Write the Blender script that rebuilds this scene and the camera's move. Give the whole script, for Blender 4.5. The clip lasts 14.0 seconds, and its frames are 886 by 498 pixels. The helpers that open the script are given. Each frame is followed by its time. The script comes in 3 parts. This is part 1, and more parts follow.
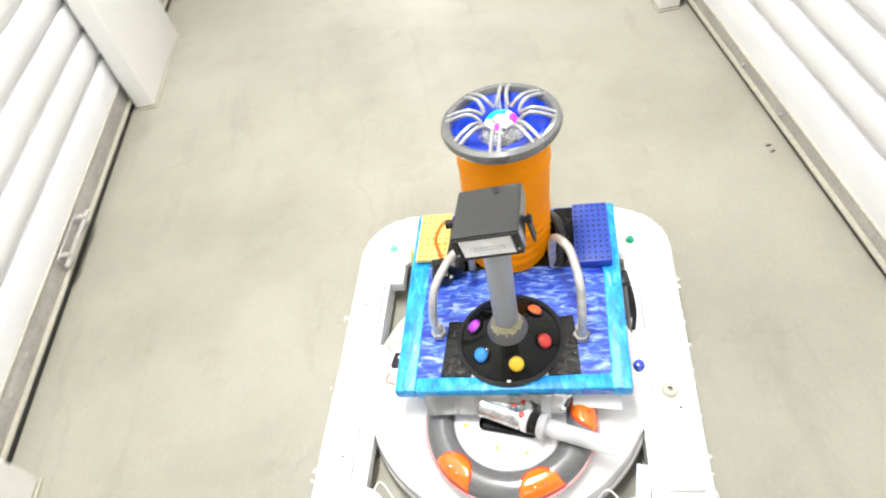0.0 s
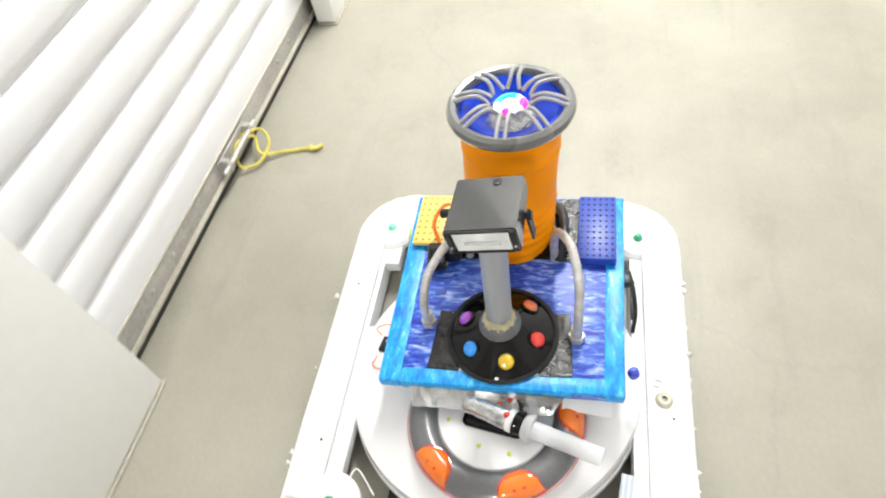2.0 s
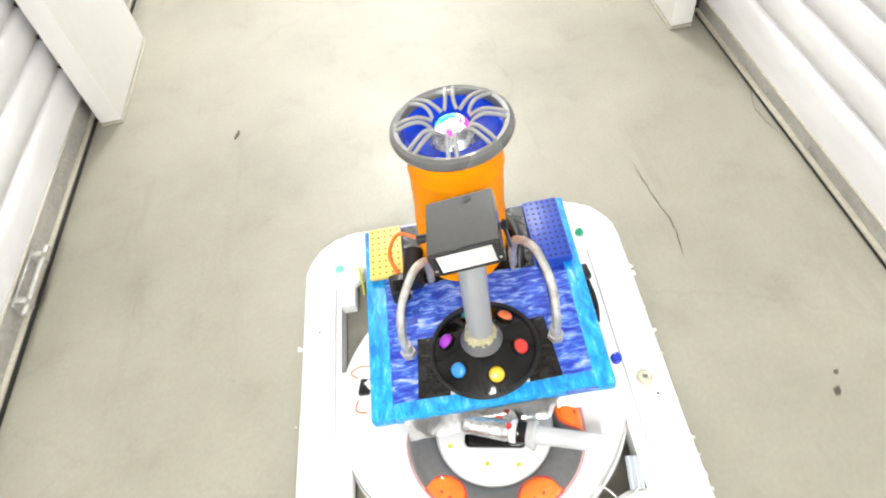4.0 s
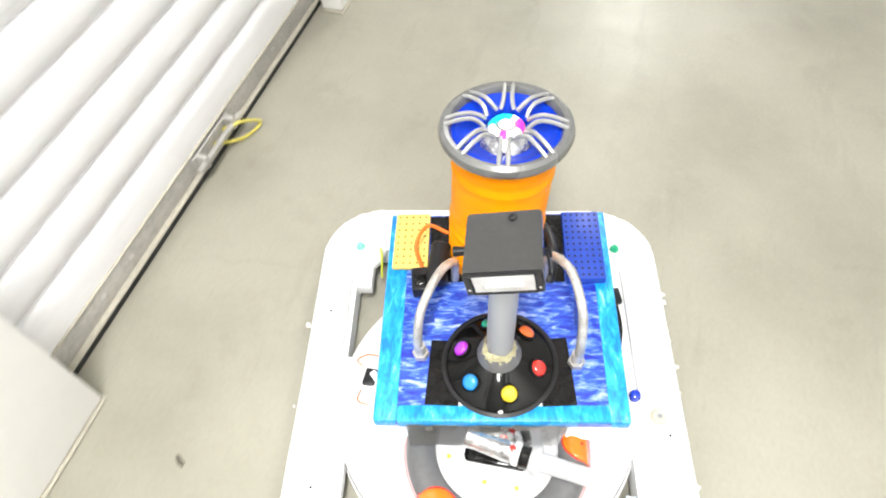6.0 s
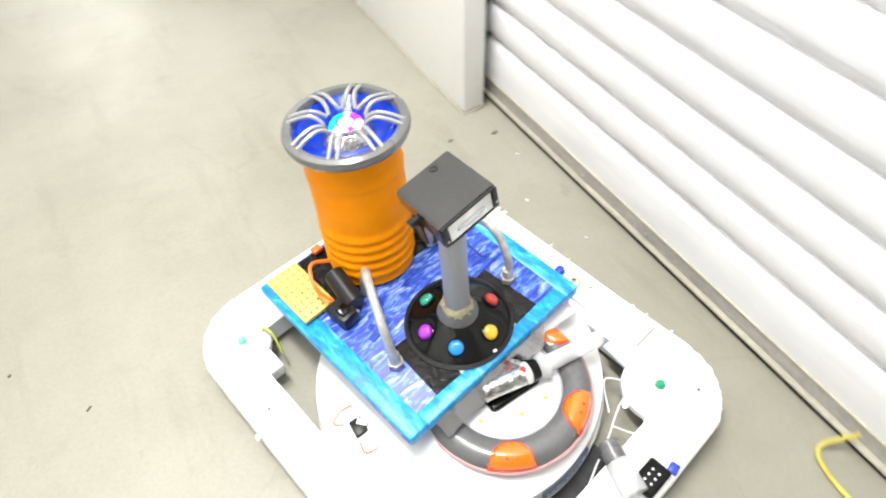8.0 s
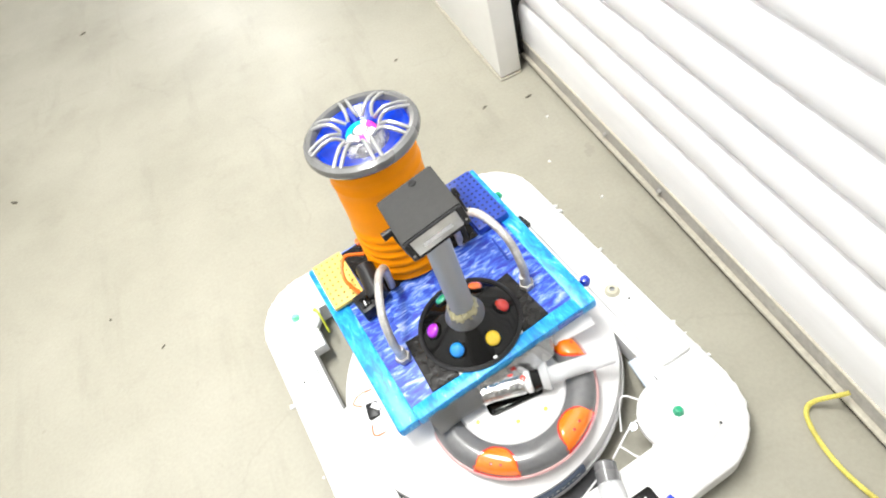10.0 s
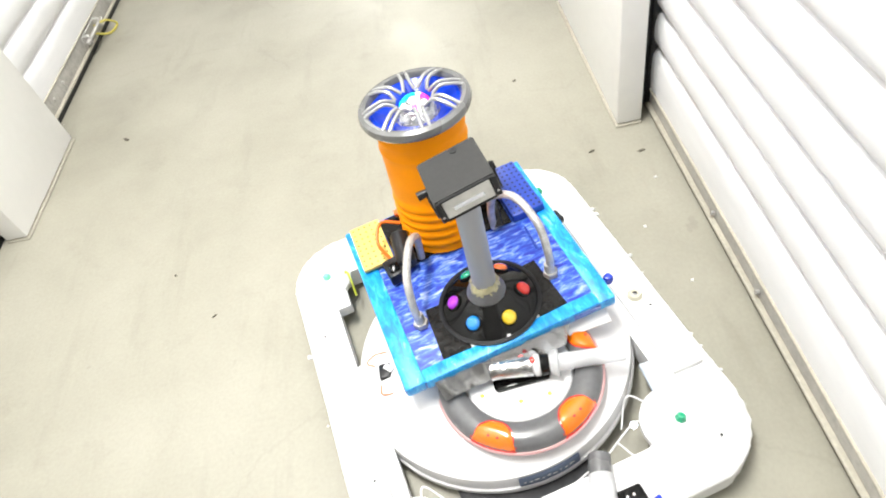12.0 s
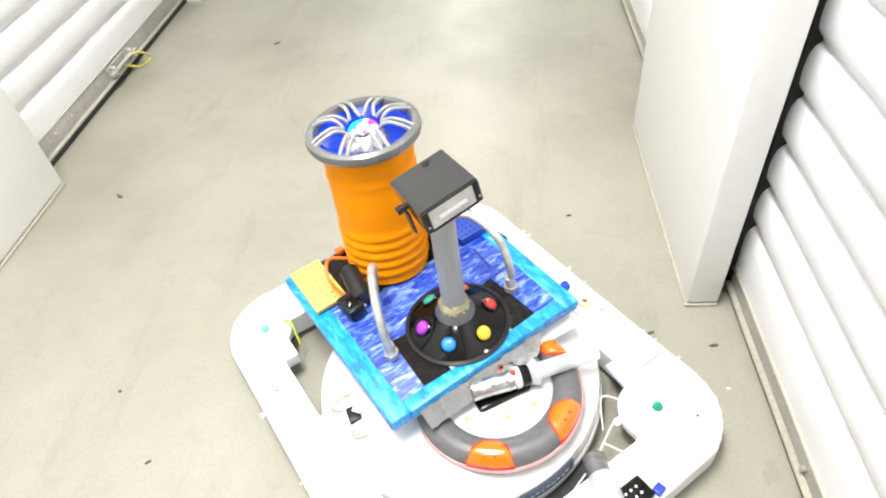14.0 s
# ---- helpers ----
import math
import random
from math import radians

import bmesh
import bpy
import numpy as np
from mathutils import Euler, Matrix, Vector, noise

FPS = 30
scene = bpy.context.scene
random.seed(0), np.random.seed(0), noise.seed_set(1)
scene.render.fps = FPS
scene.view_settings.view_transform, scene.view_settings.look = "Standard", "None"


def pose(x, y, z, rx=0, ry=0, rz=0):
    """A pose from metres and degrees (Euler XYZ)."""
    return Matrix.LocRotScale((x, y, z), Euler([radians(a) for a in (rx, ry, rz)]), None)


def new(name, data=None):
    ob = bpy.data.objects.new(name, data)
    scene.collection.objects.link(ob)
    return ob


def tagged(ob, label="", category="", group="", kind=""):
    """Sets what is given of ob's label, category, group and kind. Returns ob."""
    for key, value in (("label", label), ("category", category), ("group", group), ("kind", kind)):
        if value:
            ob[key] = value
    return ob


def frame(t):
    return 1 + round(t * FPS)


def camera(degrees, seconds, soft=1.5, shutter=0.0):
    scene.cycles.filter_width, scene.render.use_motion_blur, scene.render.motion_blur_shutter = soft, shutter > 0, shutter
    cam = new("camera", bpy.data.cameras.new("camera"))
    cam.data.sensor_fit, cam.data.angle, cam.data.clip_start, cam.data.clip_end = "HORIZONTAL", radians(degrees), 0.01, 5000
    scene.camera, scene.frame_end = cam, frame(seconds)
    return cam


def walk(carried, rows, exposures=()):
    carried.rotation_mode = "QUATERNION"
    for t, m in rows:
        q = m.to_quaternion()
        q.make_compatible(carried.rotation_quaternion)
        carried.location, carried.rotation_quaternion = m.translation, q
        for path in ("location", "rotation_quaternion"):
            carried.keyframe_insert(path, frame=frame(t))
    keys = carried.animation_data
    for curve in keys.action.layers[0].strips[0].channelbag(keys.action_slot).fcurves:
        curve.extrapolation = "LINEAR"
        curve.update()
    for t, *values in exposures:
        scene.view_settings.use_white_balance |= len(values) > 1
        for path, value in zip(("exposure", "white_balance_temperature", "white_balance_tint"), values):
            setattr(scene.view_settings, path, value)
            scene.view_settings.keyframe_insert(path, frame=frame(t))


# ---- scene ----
cam = camera(70.4, 14.0, soft=1.9, shutter=0.3)
# seconds, x, y, z, rx, ry, rz
CAM = [
    (0, 0.029, 1.632, 1.019, 39.689, 9.242, -6.311),
    (0.5, -0.052, 1.254, 0.999, 41.834, 9.587, -0.242),
    (1, -0.120, 0.862, 0.977, 41.446, 9.330, 4.498),
    (1.5, -0.133, 0.559, 0.976, 39.737, 11.530, 9.242),
    (2, -0.101, 0.233, 0.998, 37.383, 7.262, 10.737),
    (2.5, -0.044, -0.128, 1.000, 37.672, 6.128, 6.470),
    (3, 0.005, -0.480, 1.005, 36.532, 2.738, 2.489),
    (3.5, -0.004, -0.848, 1.009, 36.525, 4.855, -8.198),
    (4, -0.042, -1.241, 1.005, 38.476, 6.757, -8.323),
    (4.2, -0.053, -1.360, 0.995, 39.574, 8.871, -10.268),
    (6.3, -0.132, -2.878, 1.008, 34.731, 1.454, 17.459),
    (6.5, -0.101, -3.016, 1.004, 37.580, 0.407, 9.406),
    (7, -0.015, -3.322, 0.966, 37.655, -4.063, 2.064),
    (7.5, -0.003, -3.579, 0.964, 38.720, -2.520, -17.906),
    (8, 0.016, -3.924, 0.977, 39.310, 1.519, -30.478),
    (8.2, -0.000, -3.999, 0.976, 40.782, 4.086, -36.448),
    (10.3, 0.267, -4.152, 1.008, 37.081, 14.617, -20.566),
    (10.5, 0.288, -4.184, 1.004, 37.995, 15.937, -19.402),
    (11, 0.311, -4.187, 1.000, 38.596, 16.782, -16.742),
    (11.5, 0.315, -4.146, 0.997, 39.315, 14.768, -11.172),
    (12, 0.290, -4.028, 0.990, 40.629, 10.190, -6.386),
    (12.5, 0.244, -3.940, 0.975, 42.554, 6.286, -3.613),
    (13, 0.236, -3.849, 0.965, 42.978, 4.962, -1.005),
    (13.5, 0.269, -3.752, 0.945, 45.019, 3.177, 1.906),
    (14, 0.311, -3.682, 0.945, 45.713, 4.775, 2.828),
]
walk(cam, [(t, pose(x, y, z, rx, ry, rz)) for t, x, y, z, rx, ry, rz in CAM], [(0, -0.5, 6500, 10), (1, -0.3, 6500, 10), (2, -0.2, 6500, 10), (3, 0.0, 6500, 10), (4, 0.18, 6500, 10), (6.5, -0.3, 6500, 10), (7.5, -0.42, 6500, 10), (8.2, -0.44, 6500, 10), (10.3, -0.38, 6500, 10), (14, -0.36, 6500, 10)])
# seconds, x, y, heading of the robot on the floor
ROB = [
    (0, 0.037, 2.069, -11.222),
    (0.5, -0.064, 1.732, -16.822),
    (1, -0.173, 1.334, -17.748),
    (1.5, -0.260, 0.985, -12.633),
    (2, -0.203, 0.608, 1.728),
    (2.5, -0.098, 0.237, 11.591),
    (3, 0.019, -0.140, 13.323),
    (3.5, 0.029, -0.515, 5.671),
    (4, -0.014, -0.853, -2.485),
    (4.2, -0.036, -0.953, -5.316),
    (6.3, -0.167, -2.551, 19.399),
    (6.5, -0.083, -2.653, 23.719),
    (7, 0.143, -2.851, 35.605),
    (7.5, 0.264, -3.192, 24.496),
    (8, 0.303, -3.559, 12.891),
    (8.2, 0.289, -3.632, 9.210),
    (10.3, 0.298, -3.686, 7.375),
    (10.5, 0.295, -3.698, 7.557),
    (11, 0.291, -3.691, 7.187),
    (11.5, 0.298, -3.640, 9.293),
    (12, 0.306, -3.510, 14.216),
    (12.5, 0.292, -3.392, 18.463),
    (13, 0.280, -3.299, 22.864),
    (13.5, 0.293, -3.180, 32.146),
    (14, 0.290, -3.119, 37.291),
]

# ---- light ----
world = bpy.data.worlds.new("world")
scene.world = world
world.use_nodes = True
world.node_tree.nodes["Background"].inputs[0].default_value = (1.0, 0.97, 0.92, 1)
world.node_tree.nodes["Background"].inputs[1].default_value = 0.25
CEILING = 2.7


def ceiling_lamp(y):
    data = bpy.data.lights.new("tube_light", "AREA")
    data.shape, data.size, data.size_y = "RECTANGLE", 0.3, 1.2
    data.energy, data.color = 125.0, (0.985, 0.985, 0.945)
    ob = new("tube_light", data)
    ob.matrix_world = pose(-0.09, y, CEILING - 0.06)
    return ob


for y in (-3.3, 2.6, 8.5):
    ceiling_lamp(y)

# ---- materials ----


def material(name, color, rough=0.5, metal=0.0, scale=60.0, amount=0.15, bump=0.1, big=4.0, coat=0.0, stretch=(1, 1, 1), second=None, spec=0.5):
    """A painted, moulded or bare surface with fine grain and broad unevenness."""
    m = bpy.data.materials.new(name)
    m.use_nodes = True
    n, l = m.node_tree.nodes, m.node_tree.links
    b = n["Principled BSDF"]
    tc = n.new("ShaderNodeTexCoord")
    mp = n.new("ShaderNodeMapping")
    mp.inputs["Scale"].default_value = stretch
    l.new(tc.outputs["Object"], mp.inputs["Vector"])
    fine, broad = n.new("ShaderNodeTexNoise"), n.new("ShaderNodeTexNoise")
    fine.inputs["Scale"].default_value, fine.inputs["Detail"].default_value = scale, 6
    broad.inputs["Scale"].default_value, broad.inputs["Detail"].default_value = big, 4
    l.new(mp.outputs[0], fine.inputs["Vector"])
    l.new(mp.outputs[0], broad.inputs["Vector"])
    both = n.new("ShaderNodeMath")
    both.operation = "MULTIPLY"
    l.new(fine.outputs[0], both.inputs[0])
    l.new(broad.outputs[0], both.inputs[1])
    ramp = n.new("ShaderNodeValToRGB")
    c2 = second or tuple(c * (1 - amount) for c in color)
    ramp.color_ramp.elements[0].color = (*c2, 1)
    ramp.color_ramp.elements[1].color = (*color, 1)
    ramp.color_ramp.elements[0].position, ramp.color_ramp.elements[1].position = 0.12, 0.36
    l.new(both.outputs[0], ramp.inputs[0])
    l.new(ramp.outputs[0], b.inputs["Base Color"])
    b.inputs["Metallic"].default_value = metal
    b.inputs["Coat Weight"].default_value = coat
    b.inputs["Specular IOR Level"].default_value = spec
    rr = n.new("ShaderNodeMapRange")
    rr.inputs[3].default_value, rr.inputs[4].default_value = min(1, rough * 1.25), rough * 0.8
    l.new(broad.outputs[0], rr.inputs[0])
    l.new(rr.outputs[0], b.inputs["Roughness"])
    bp = n.new("ShaderNodeBump")
    bp.inputs["Strength"].default_value, bp.inputs["Distance"].default_value = bump, 0.002
    l.new(fine.outputs[0], bp.inputs["Height"])
    l.new(bp.outputs[0], b.inputs["Normal"])
    return m


def brushed(name, stops, stretch):
    """Hand-brushed paint: drawn-out strokes of several tones."""
    m = bpy.data.materials.new(name)
    m.use_nodes = True
    n, l = m.node_tree.nodes, m.node_tree.links
    b = n["Principled BSDF"]
    tc, mp = n.new("ShaderNodeTexCoord"), n.new("ShaderNodeMapping")
    mp.inputs["Scale"].default_value = stretch
    l.new(tc.outputs["Object"], mp.inputs["Vector"])
    t = n.new("ShaderNodeTexNoise")
    t.inputs["Scale"].default_value, t.inputs["Detail"].default_value, t.inputs["Roughness"].default_value, t.inputs["Distortion"].default_value = 120, 7, 0.62, 0.7
    l.new(mp.outputs[0], t.inputs["Vector"])
    r = n.new("ShaderNodeValToRGB")
    while len(r.color_ramp.elements) < len(stops):
        r.color_ramp.elements.new(0.5)
    for e, (p, c) in zip(r.color_ramp.elements, stops):
        e.position, e.color = p, (*c, 1)
    l.new(t.outputs[0], r.inputs[0])
    l.new(r.outputs[0], b.inputs["Base Color"])
    b.inputs["Roughness"].default_value = 0.36
    bp = n.new("ShaderNodeBump")
    bp.inputs["Strength"].default_value, bp.inputs["Distance"].default_value = 0.35, 0.002
    l.new(t.outputs[0], bp.inputs["Height"])
    l.new(bp.outputs[0], b.inputs["Normal"])
    return m


def glow(name, color, strength):
    m = bpy.data.materials.new(name)
    m.use_nodes = True
    b = m.node_tree.nodes["Principled BSDF"]
    b.inputs["Base Color"].default_value = (*color, 1)
    b.inputs["Emission Color"].default_value = (*color, 1)
    b.inputs["Emission Strength"].default_value = strength
    b.inputs["Roughness"].default_value = 0.3
    return m


def clear(name, color, rough=0.08):
    m = bpy.data.materials.new(name)
    m.use_nodes = True
    b = m.node_tree.nodes["Principled BSDF"]
    b.inputs["Base Color"].default_value = (*color, 1)
    b.inputs["Transmission Weight"].default_value = 0.55
    b.inputs["Roughness"].default_value = rough
    b.inputs["IOR"].default_value = 1.3
    return m


def concrete():
    """Worn sealed concrete: broad clouds, grain, dark scuffs and hairline cracks."""
    m = bpy.data.materials.new("concrete")
    m.use_nodes = True
    n, l = m.node_tree.nodes, m.node_tree.links
    b = n["Principled BSDF"]
    tc = n.new("ShaderNodeTexCoord")

    def noise_at(scale, detail, rough=0.6, vector=None):
        t = n.new("ShaderNodeTexNoise")
        t.inputs["Scale"].default_value, t.inputs["Detail"].default_value, t.inputs["Roughness"].default_value = scale, detail, rough
        l.new(vector or tc.outputs["Object"], t.inputs["Vector"])
        return t

    def ramp_of(source, stops):
        r = n.new("ShaderNodeValToRGB")
        while len(r.color_ramp.elements) < len(stops):
            r.color_ramp.elements.new(0.5)
        for e, (p, c) in zip(r.color_ramp.elements, stops):
            e.position, e.color = p, (*c, 1)
        l.new(source, r.inputs[0])
        return r

    def mixed(a, c, fac, mode="MULTIPLY"):
        x = n.new("ShaderNodeMix")
        x.data_type, x.blend_type = "RGBA", mode
        x.inputs[0].default_value = fac
        l.new(a, x.inputs[6])
        l.new(c, x.inputs[7])
        return x.outputs[2]

    clouds = ramp_of(noise_at(1.7, 5).outputs[0], [(0.3, (0.28, 0.265, 0.215)), (0.52, (0.352, 0.336, 0.276)), (0.72, (0.398, 0.382, 0.318))])
    grain = ramp_of(noise_at(140, 4).outputs[0], [(0.3, (0.86, 0.86, 0.86)), (0.65, (1, 1, 1))])
    blot = ramp_of(noise_at(7.0, 7, 0.7).outputs[0], [(0.3, (0.78, 0.77, 0.75)), (0.44, (1, 1, 1))])
    scuff = ramp_of(noise_at(16.0, 3, 0.5).outputs[0], [(0.245, (0.35, 0.34, 0.32)), (0.275, (1, 1, 1))])
    warp = noise_at(2.4, 6, 0.65)
    mp = n.new("ShaderNodeVectorMath")
    mp.operation = "MULTIPLY_ADD"
    mp.inputs[1].default_value = (0.22, 0.3, 0.0)
    l.new(warp.outputs["Color"], mp.inputs[0])
    l.new(tc.outputs["Object"], mp.inputs[2])
    vor = n.new("ShaderNodeTexVoronoi")
    vor.feature = "DISTANCE_TO_EDGE"
    vor.inputs["Scale"].default_value = 0.75
    l.new(mp.outputs[0], vor.inputs["Vector"])
    crack = ramp_of(vor.outputs["Distance"], [(0.0, (0.5, 0.49, 0.46)), (0.004, (1, 1, 1))])
    gate = ramp_of(noise_at(2.1, 3).outputs[0], [(0.44, (0, 0, 0)), (0.54, (1, 1, 1))])
    lines = n.new("ShaderNodeMix")
    lines.data_type, lines.blend_type = "RGBA", "LIGHTEN"
    lines.inputs[0].default_value = 1
    l.new(crack.outputs[0], lines.inputs[6])
    l.new(gate.outputs[0], lines.inputs[7])
    along_y = n.new("ShaderNodeMapping")
    along_y.inputs["Scale"].default_value = (1.0, 0.16, 1.0)
    l.new(tc.outputs["Object"], along_y.inputs["Vector"])
    streak = ramp_of(noise_at(11.0, 6, 0.65, along_y.outputs[0]).outputs[0], [(0.3, (0.72, 0.71, 0.69)), (0.43, (1, 1, 1))])
    c = mixed(clouds.outputs[0], grain.outputs[0], 0.6)
    c = mixed(c, streak.outputs[0], 0.35)
    c = mixed(c, blot.outputs[0], 0.45)
    c = mixed(c, scuff.outputs[0], 0.18)
    c = mixed(c, lines.outputs[2], 0.13)
    l.new(c, b.inputs["Base Color"])
    rough = ramp_of(noise_at(5, 5).outputs[0], [(0.3, (0.5, 0.5, 0.5)), (0.7, (0.37, 0.37, 0.37))])
    l.new(rough.outputs[0], b.inputs["Roughness"])
    bp = n.new("ShaderNodeBump")
    bp.inputs["Strength"].default_value, bp.inputs["Distance"].default_value = 0.05, 0.002
    l.new(noise_at(60, 6).outputs[0], bp.inputs["Height"])
    l.new(bp.outputs[0], b.inputs["Normal"])
    return m


CONCRETE = concrete()
WALL = material("white_panel_paint", (0.88, 0.875, 0.86), 0.45, scale=40, amount=0.03, bump=0.02, big=1.5)
DOOR = material("white_roller_steel", (0.83, 0.83, 0.845), 0.3, scale=30, amount=0.1, bump=0.03, big=3, stretch=(1, 0.25, 1))
STEEL = material("galvanised_steel", (0.5, 0.485, 0.46), 0.36, 0.25, scale=90, amount=0.3, bump=0.1, big=9)
RUBBER = material("black_rubber", (0.03, 0.03, 0.03), 0.7, scale=120, bump=0.2)
ROPE = material("yellow_rope", (0.78, 0.68, 0.14), 0.7, scale=500, amount=0.4, bump=0.8, big=30)
FOAM = material("white_foam_board", (0.8, 0.8, 0.8), 0.5, scale=140, amount=0.07, bump=0.15, big=9)
SHELL = material("white_plastic_shell", (0.8, 0.79, 0.8), 0.25, scale=50, amount=0.05, bump=0.02, coat=0.4)
DARK = material("dark_plastic", (0.018, 0.018, 0.02), 0.35, scale=150, amount=0.3, bump=0.1, spec=0.3)
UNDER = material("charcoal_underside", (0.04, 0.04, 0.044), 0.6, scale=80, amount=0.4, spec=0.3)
BLACKGLOSS = material("glossy_black_plastic", (0.005, 0.005, 0.005), 0.1, scale=90, amount=0.2, bump=0.02, spec=0.28)
RINGGREY = material("grey_plastic_ring", (0.14, 0.14, 0.145), 0.28, scale=110, amount=0.2, bump=0.05, coat=0.3)
REDEDGE = material("dull_red_edge", (0.62, 0.36, 0.36), 0.4, scale=60)
AMBER = material("orange_lens", (0.95, 0.2, 0.006), 0.18, scale=70, amount=0.15, bump=0.02, coat=0.7)
ORANGE = material("orange_plastic", (1.0, 0.32, 0.0), 0.46, scale=40, amount=0.08, bump=0.03, big=6, spec=0.12)
PIPE = material("grey_pipe", (0.36, 0.37, 0.39), 0.35, scale=40, amount=0.12, stretch=(1, 1, 0.2))
GLUE = material("dried_glue", (0.5, 0.46, 0.28), 0.35, scale=90, amount=0.35, bump=0.7)
LAMPGREY = material("charcoal_lamp_housing", (0.062, 0.062, 0.062), 0.24, 0.2, scale=160, amount=0.15, bump=0.05, coat=0.4)
LAMPGLASS = material("lamp_reflector", (0.86, 0.86, 0.86), 0.12, 0.35, scale=25, amount=0.35, bump=0.05, big=18)
SPOKE = material("pale_grey_spoke_plastic", (0.4, 0.4, 0.395), 0.24, 0.3, scale=120, amount=0.15, bump=0.03, coat=0.4)
GRILLE = material("grey_grille_plastic", (0.19, 0.19, 0.19), 0.26, 0.35, scale=120, amount=0.15, bump=0.03, coat=0.4)
CONE = material("deep_blue_cone", (0.003, 0.045, 0.62), 0.2, scale=60, amount=0.35, bump=0.1, spec=0.3)
FOILTAPE = material("shiny_foil_tape", (0.8, 0.8, 0.81), 0.06, 1.0, scale=50, amount=0.06, bump=0.12, big=18)
CHANNEL = material("bluish_clear_channel", (0.55, 0.62, 0.7), 0.2, scale=40, amount=0.2, bump=0.05, stretch=(1, 0.2, 1))
CHROME = material("crumpled_foil", (0.74, 0.74, 0.75), 0.12, 1.0, scale=130, amount=0.5, bump=1.0, big=45)
BRAID = material("braided_hose", (0.72, 0.71, 0.69), 0.35, 0.6, scale=650, amount=0.45, bump=0.8, big=60)
TAPEGREY = material("dark_grey_tape", (0.014, 0.013, 0.013), 0.24, 0.0, scale=90, amount=0.6, bump=0.6, big=30, spec=0.3)
PAINTBLUE = brushed("streaky_blue_paint", ((0.36, (0.012, 0.02, 0.36)), (0.48, (0.02, 0.075, 0.5)), (0.55, (0.09, 0.2, 0.66)), (0.7, (0.5, 0.58, 0.87))), (0.3, 1.0, 1))
PAINTCYAN = brushed("bright_blue_paint", ((0.36, (0.003, 0.18, 0.66)), (0.5, (0.006, 0.33, 0.78)), (0.62, (0.05, 0.46, 0.84)), (0.72, (0.4, 0.68, 0.88))), (1.0, 0.3, 1))
YELLOWPLATE = material("yellow_plate", (0.9, 0.66, 0.16), 0.45, scale=90, amount=0.12, bump=0.05)
BLUEPLATE = material("blue_plate", (0.018, 0.06, 0.42), 0.4, scale=90, amount=0.2, bump=0.05)
HOLEBROWN = material("brown_hole", (0.3, 0.18, 0.03), 0.8, scale=50)
HOLE = material("dark_hole", (0.02, 0.02, 0.03), 0.8, scale=50)
WIREORANGE = material("orange_wire", (0.9, 0.2, 0.02), 0.4, scale=80)
WIREYELLOW = material("yellow_green_wire", (0.6, 0.65, 0.06), 0.4, scale=80)
LABELBLUE = material("slate_label", (0.1, 0.13, 0.2), 0.35, scale=60, amount=0.2)
BEIGE = material("beige_plastic", (0.6, 0.57, 0.45), 0.5, scale=90)
SEALANT = material("dusty_sealant", (0.5, 0.47, 0.39), 0.6, scale=120, amount=0.25, bump=0.3)
SCRAP = material("brown_scrap", (0.13, 0.115, 0.09), 0.8, scale=300, amount=0.4)
CRACK = material("crack_dirt", (0.2, 0.185, 0.15), 0.8, scale=300, amount=0.4)
BLUEBALL = material("blue_plastic", (0.015, 0.05, 0.55), 0.25, scale=50, coat=0.5)
CLEAR = clear("frosted_clear_plastic", (0.93, 0.94, 0.96), 0.4)
GEM = {k: material(k + "_gem", c, 0.1, scale=300, amount=0.3, bump=0.1, coat=1.0) for k, c in (
    ("yellow", (0.9, 0.62, 0.02)), ("blue", (0.01, 0.28, 0.85)), ("purple", (0.42, 0.02, 0.65)), ("green", (0.01, 0.33, 0.2)), ("orange", (0.85, 0.16, 0.02)), ("red", (0.75, 0.03, 0.02)))}
LEDGREEN = glow("green_led", (0.005, 0.3, 0.15), 0.25)
# same green light, with its overexposed paleness put into the colour
LEDGREEN_WASHED = glow("washed_out_green_led", (0.2, 0.7, 0.45), 0.3)
LEDWHITE = glow("white_led", (0.9, 0.85, 0.9), 1.4)
LEDCYAN = glow("cyan_led", (0.0, 0.5, 0.55), 1.0)
LEDPINK = glow("pink_led", (0.8, 0.04, 0.4), 1.0)
LEDCOOL = glow("cool_white_led", (0.75, 0.85, 1.0), 6.0)

# ---- mesh tools ----


def link(name, bm, mat, parent=None, label="", smooth=True):
    me = bpy.data.meshes.new(name)
    bm.normal_update()
    bm.to_mesh(me)
    bm.free()
    me.materials.append(mat)
    if smooth:
        me.shade_smooth()
        me.set_sharp_from_angle(angle=radians(38))
    ob = new(name, me)
    if parent:
        ob.parent = parent
    return tagged(ob, label)


def box(cx, cy, cz, sx, sy, sz, bevel=0.0, seg=2, turn=None, bm=None):
    bm = bm or bmesh.new()
    made = bmesh.ops.create_cube(bm, size=1.0)["verts"]
    m = Matrix.Translation((cx, cy, cz)) @ (turn or Matrix()) @ Matrix.Diagonal((sx, sy, sz, 1))
    bmesh.ops.transform(bm, matrix=m, verts=made)
    if bevel:
        edges = list({e for v in made for e in v.link_edges})
        bmesh.ops.bevel(bm, geom=edges, offset=bevel, segments=seg, affect="EDGES", profile=0.5)
    return bm


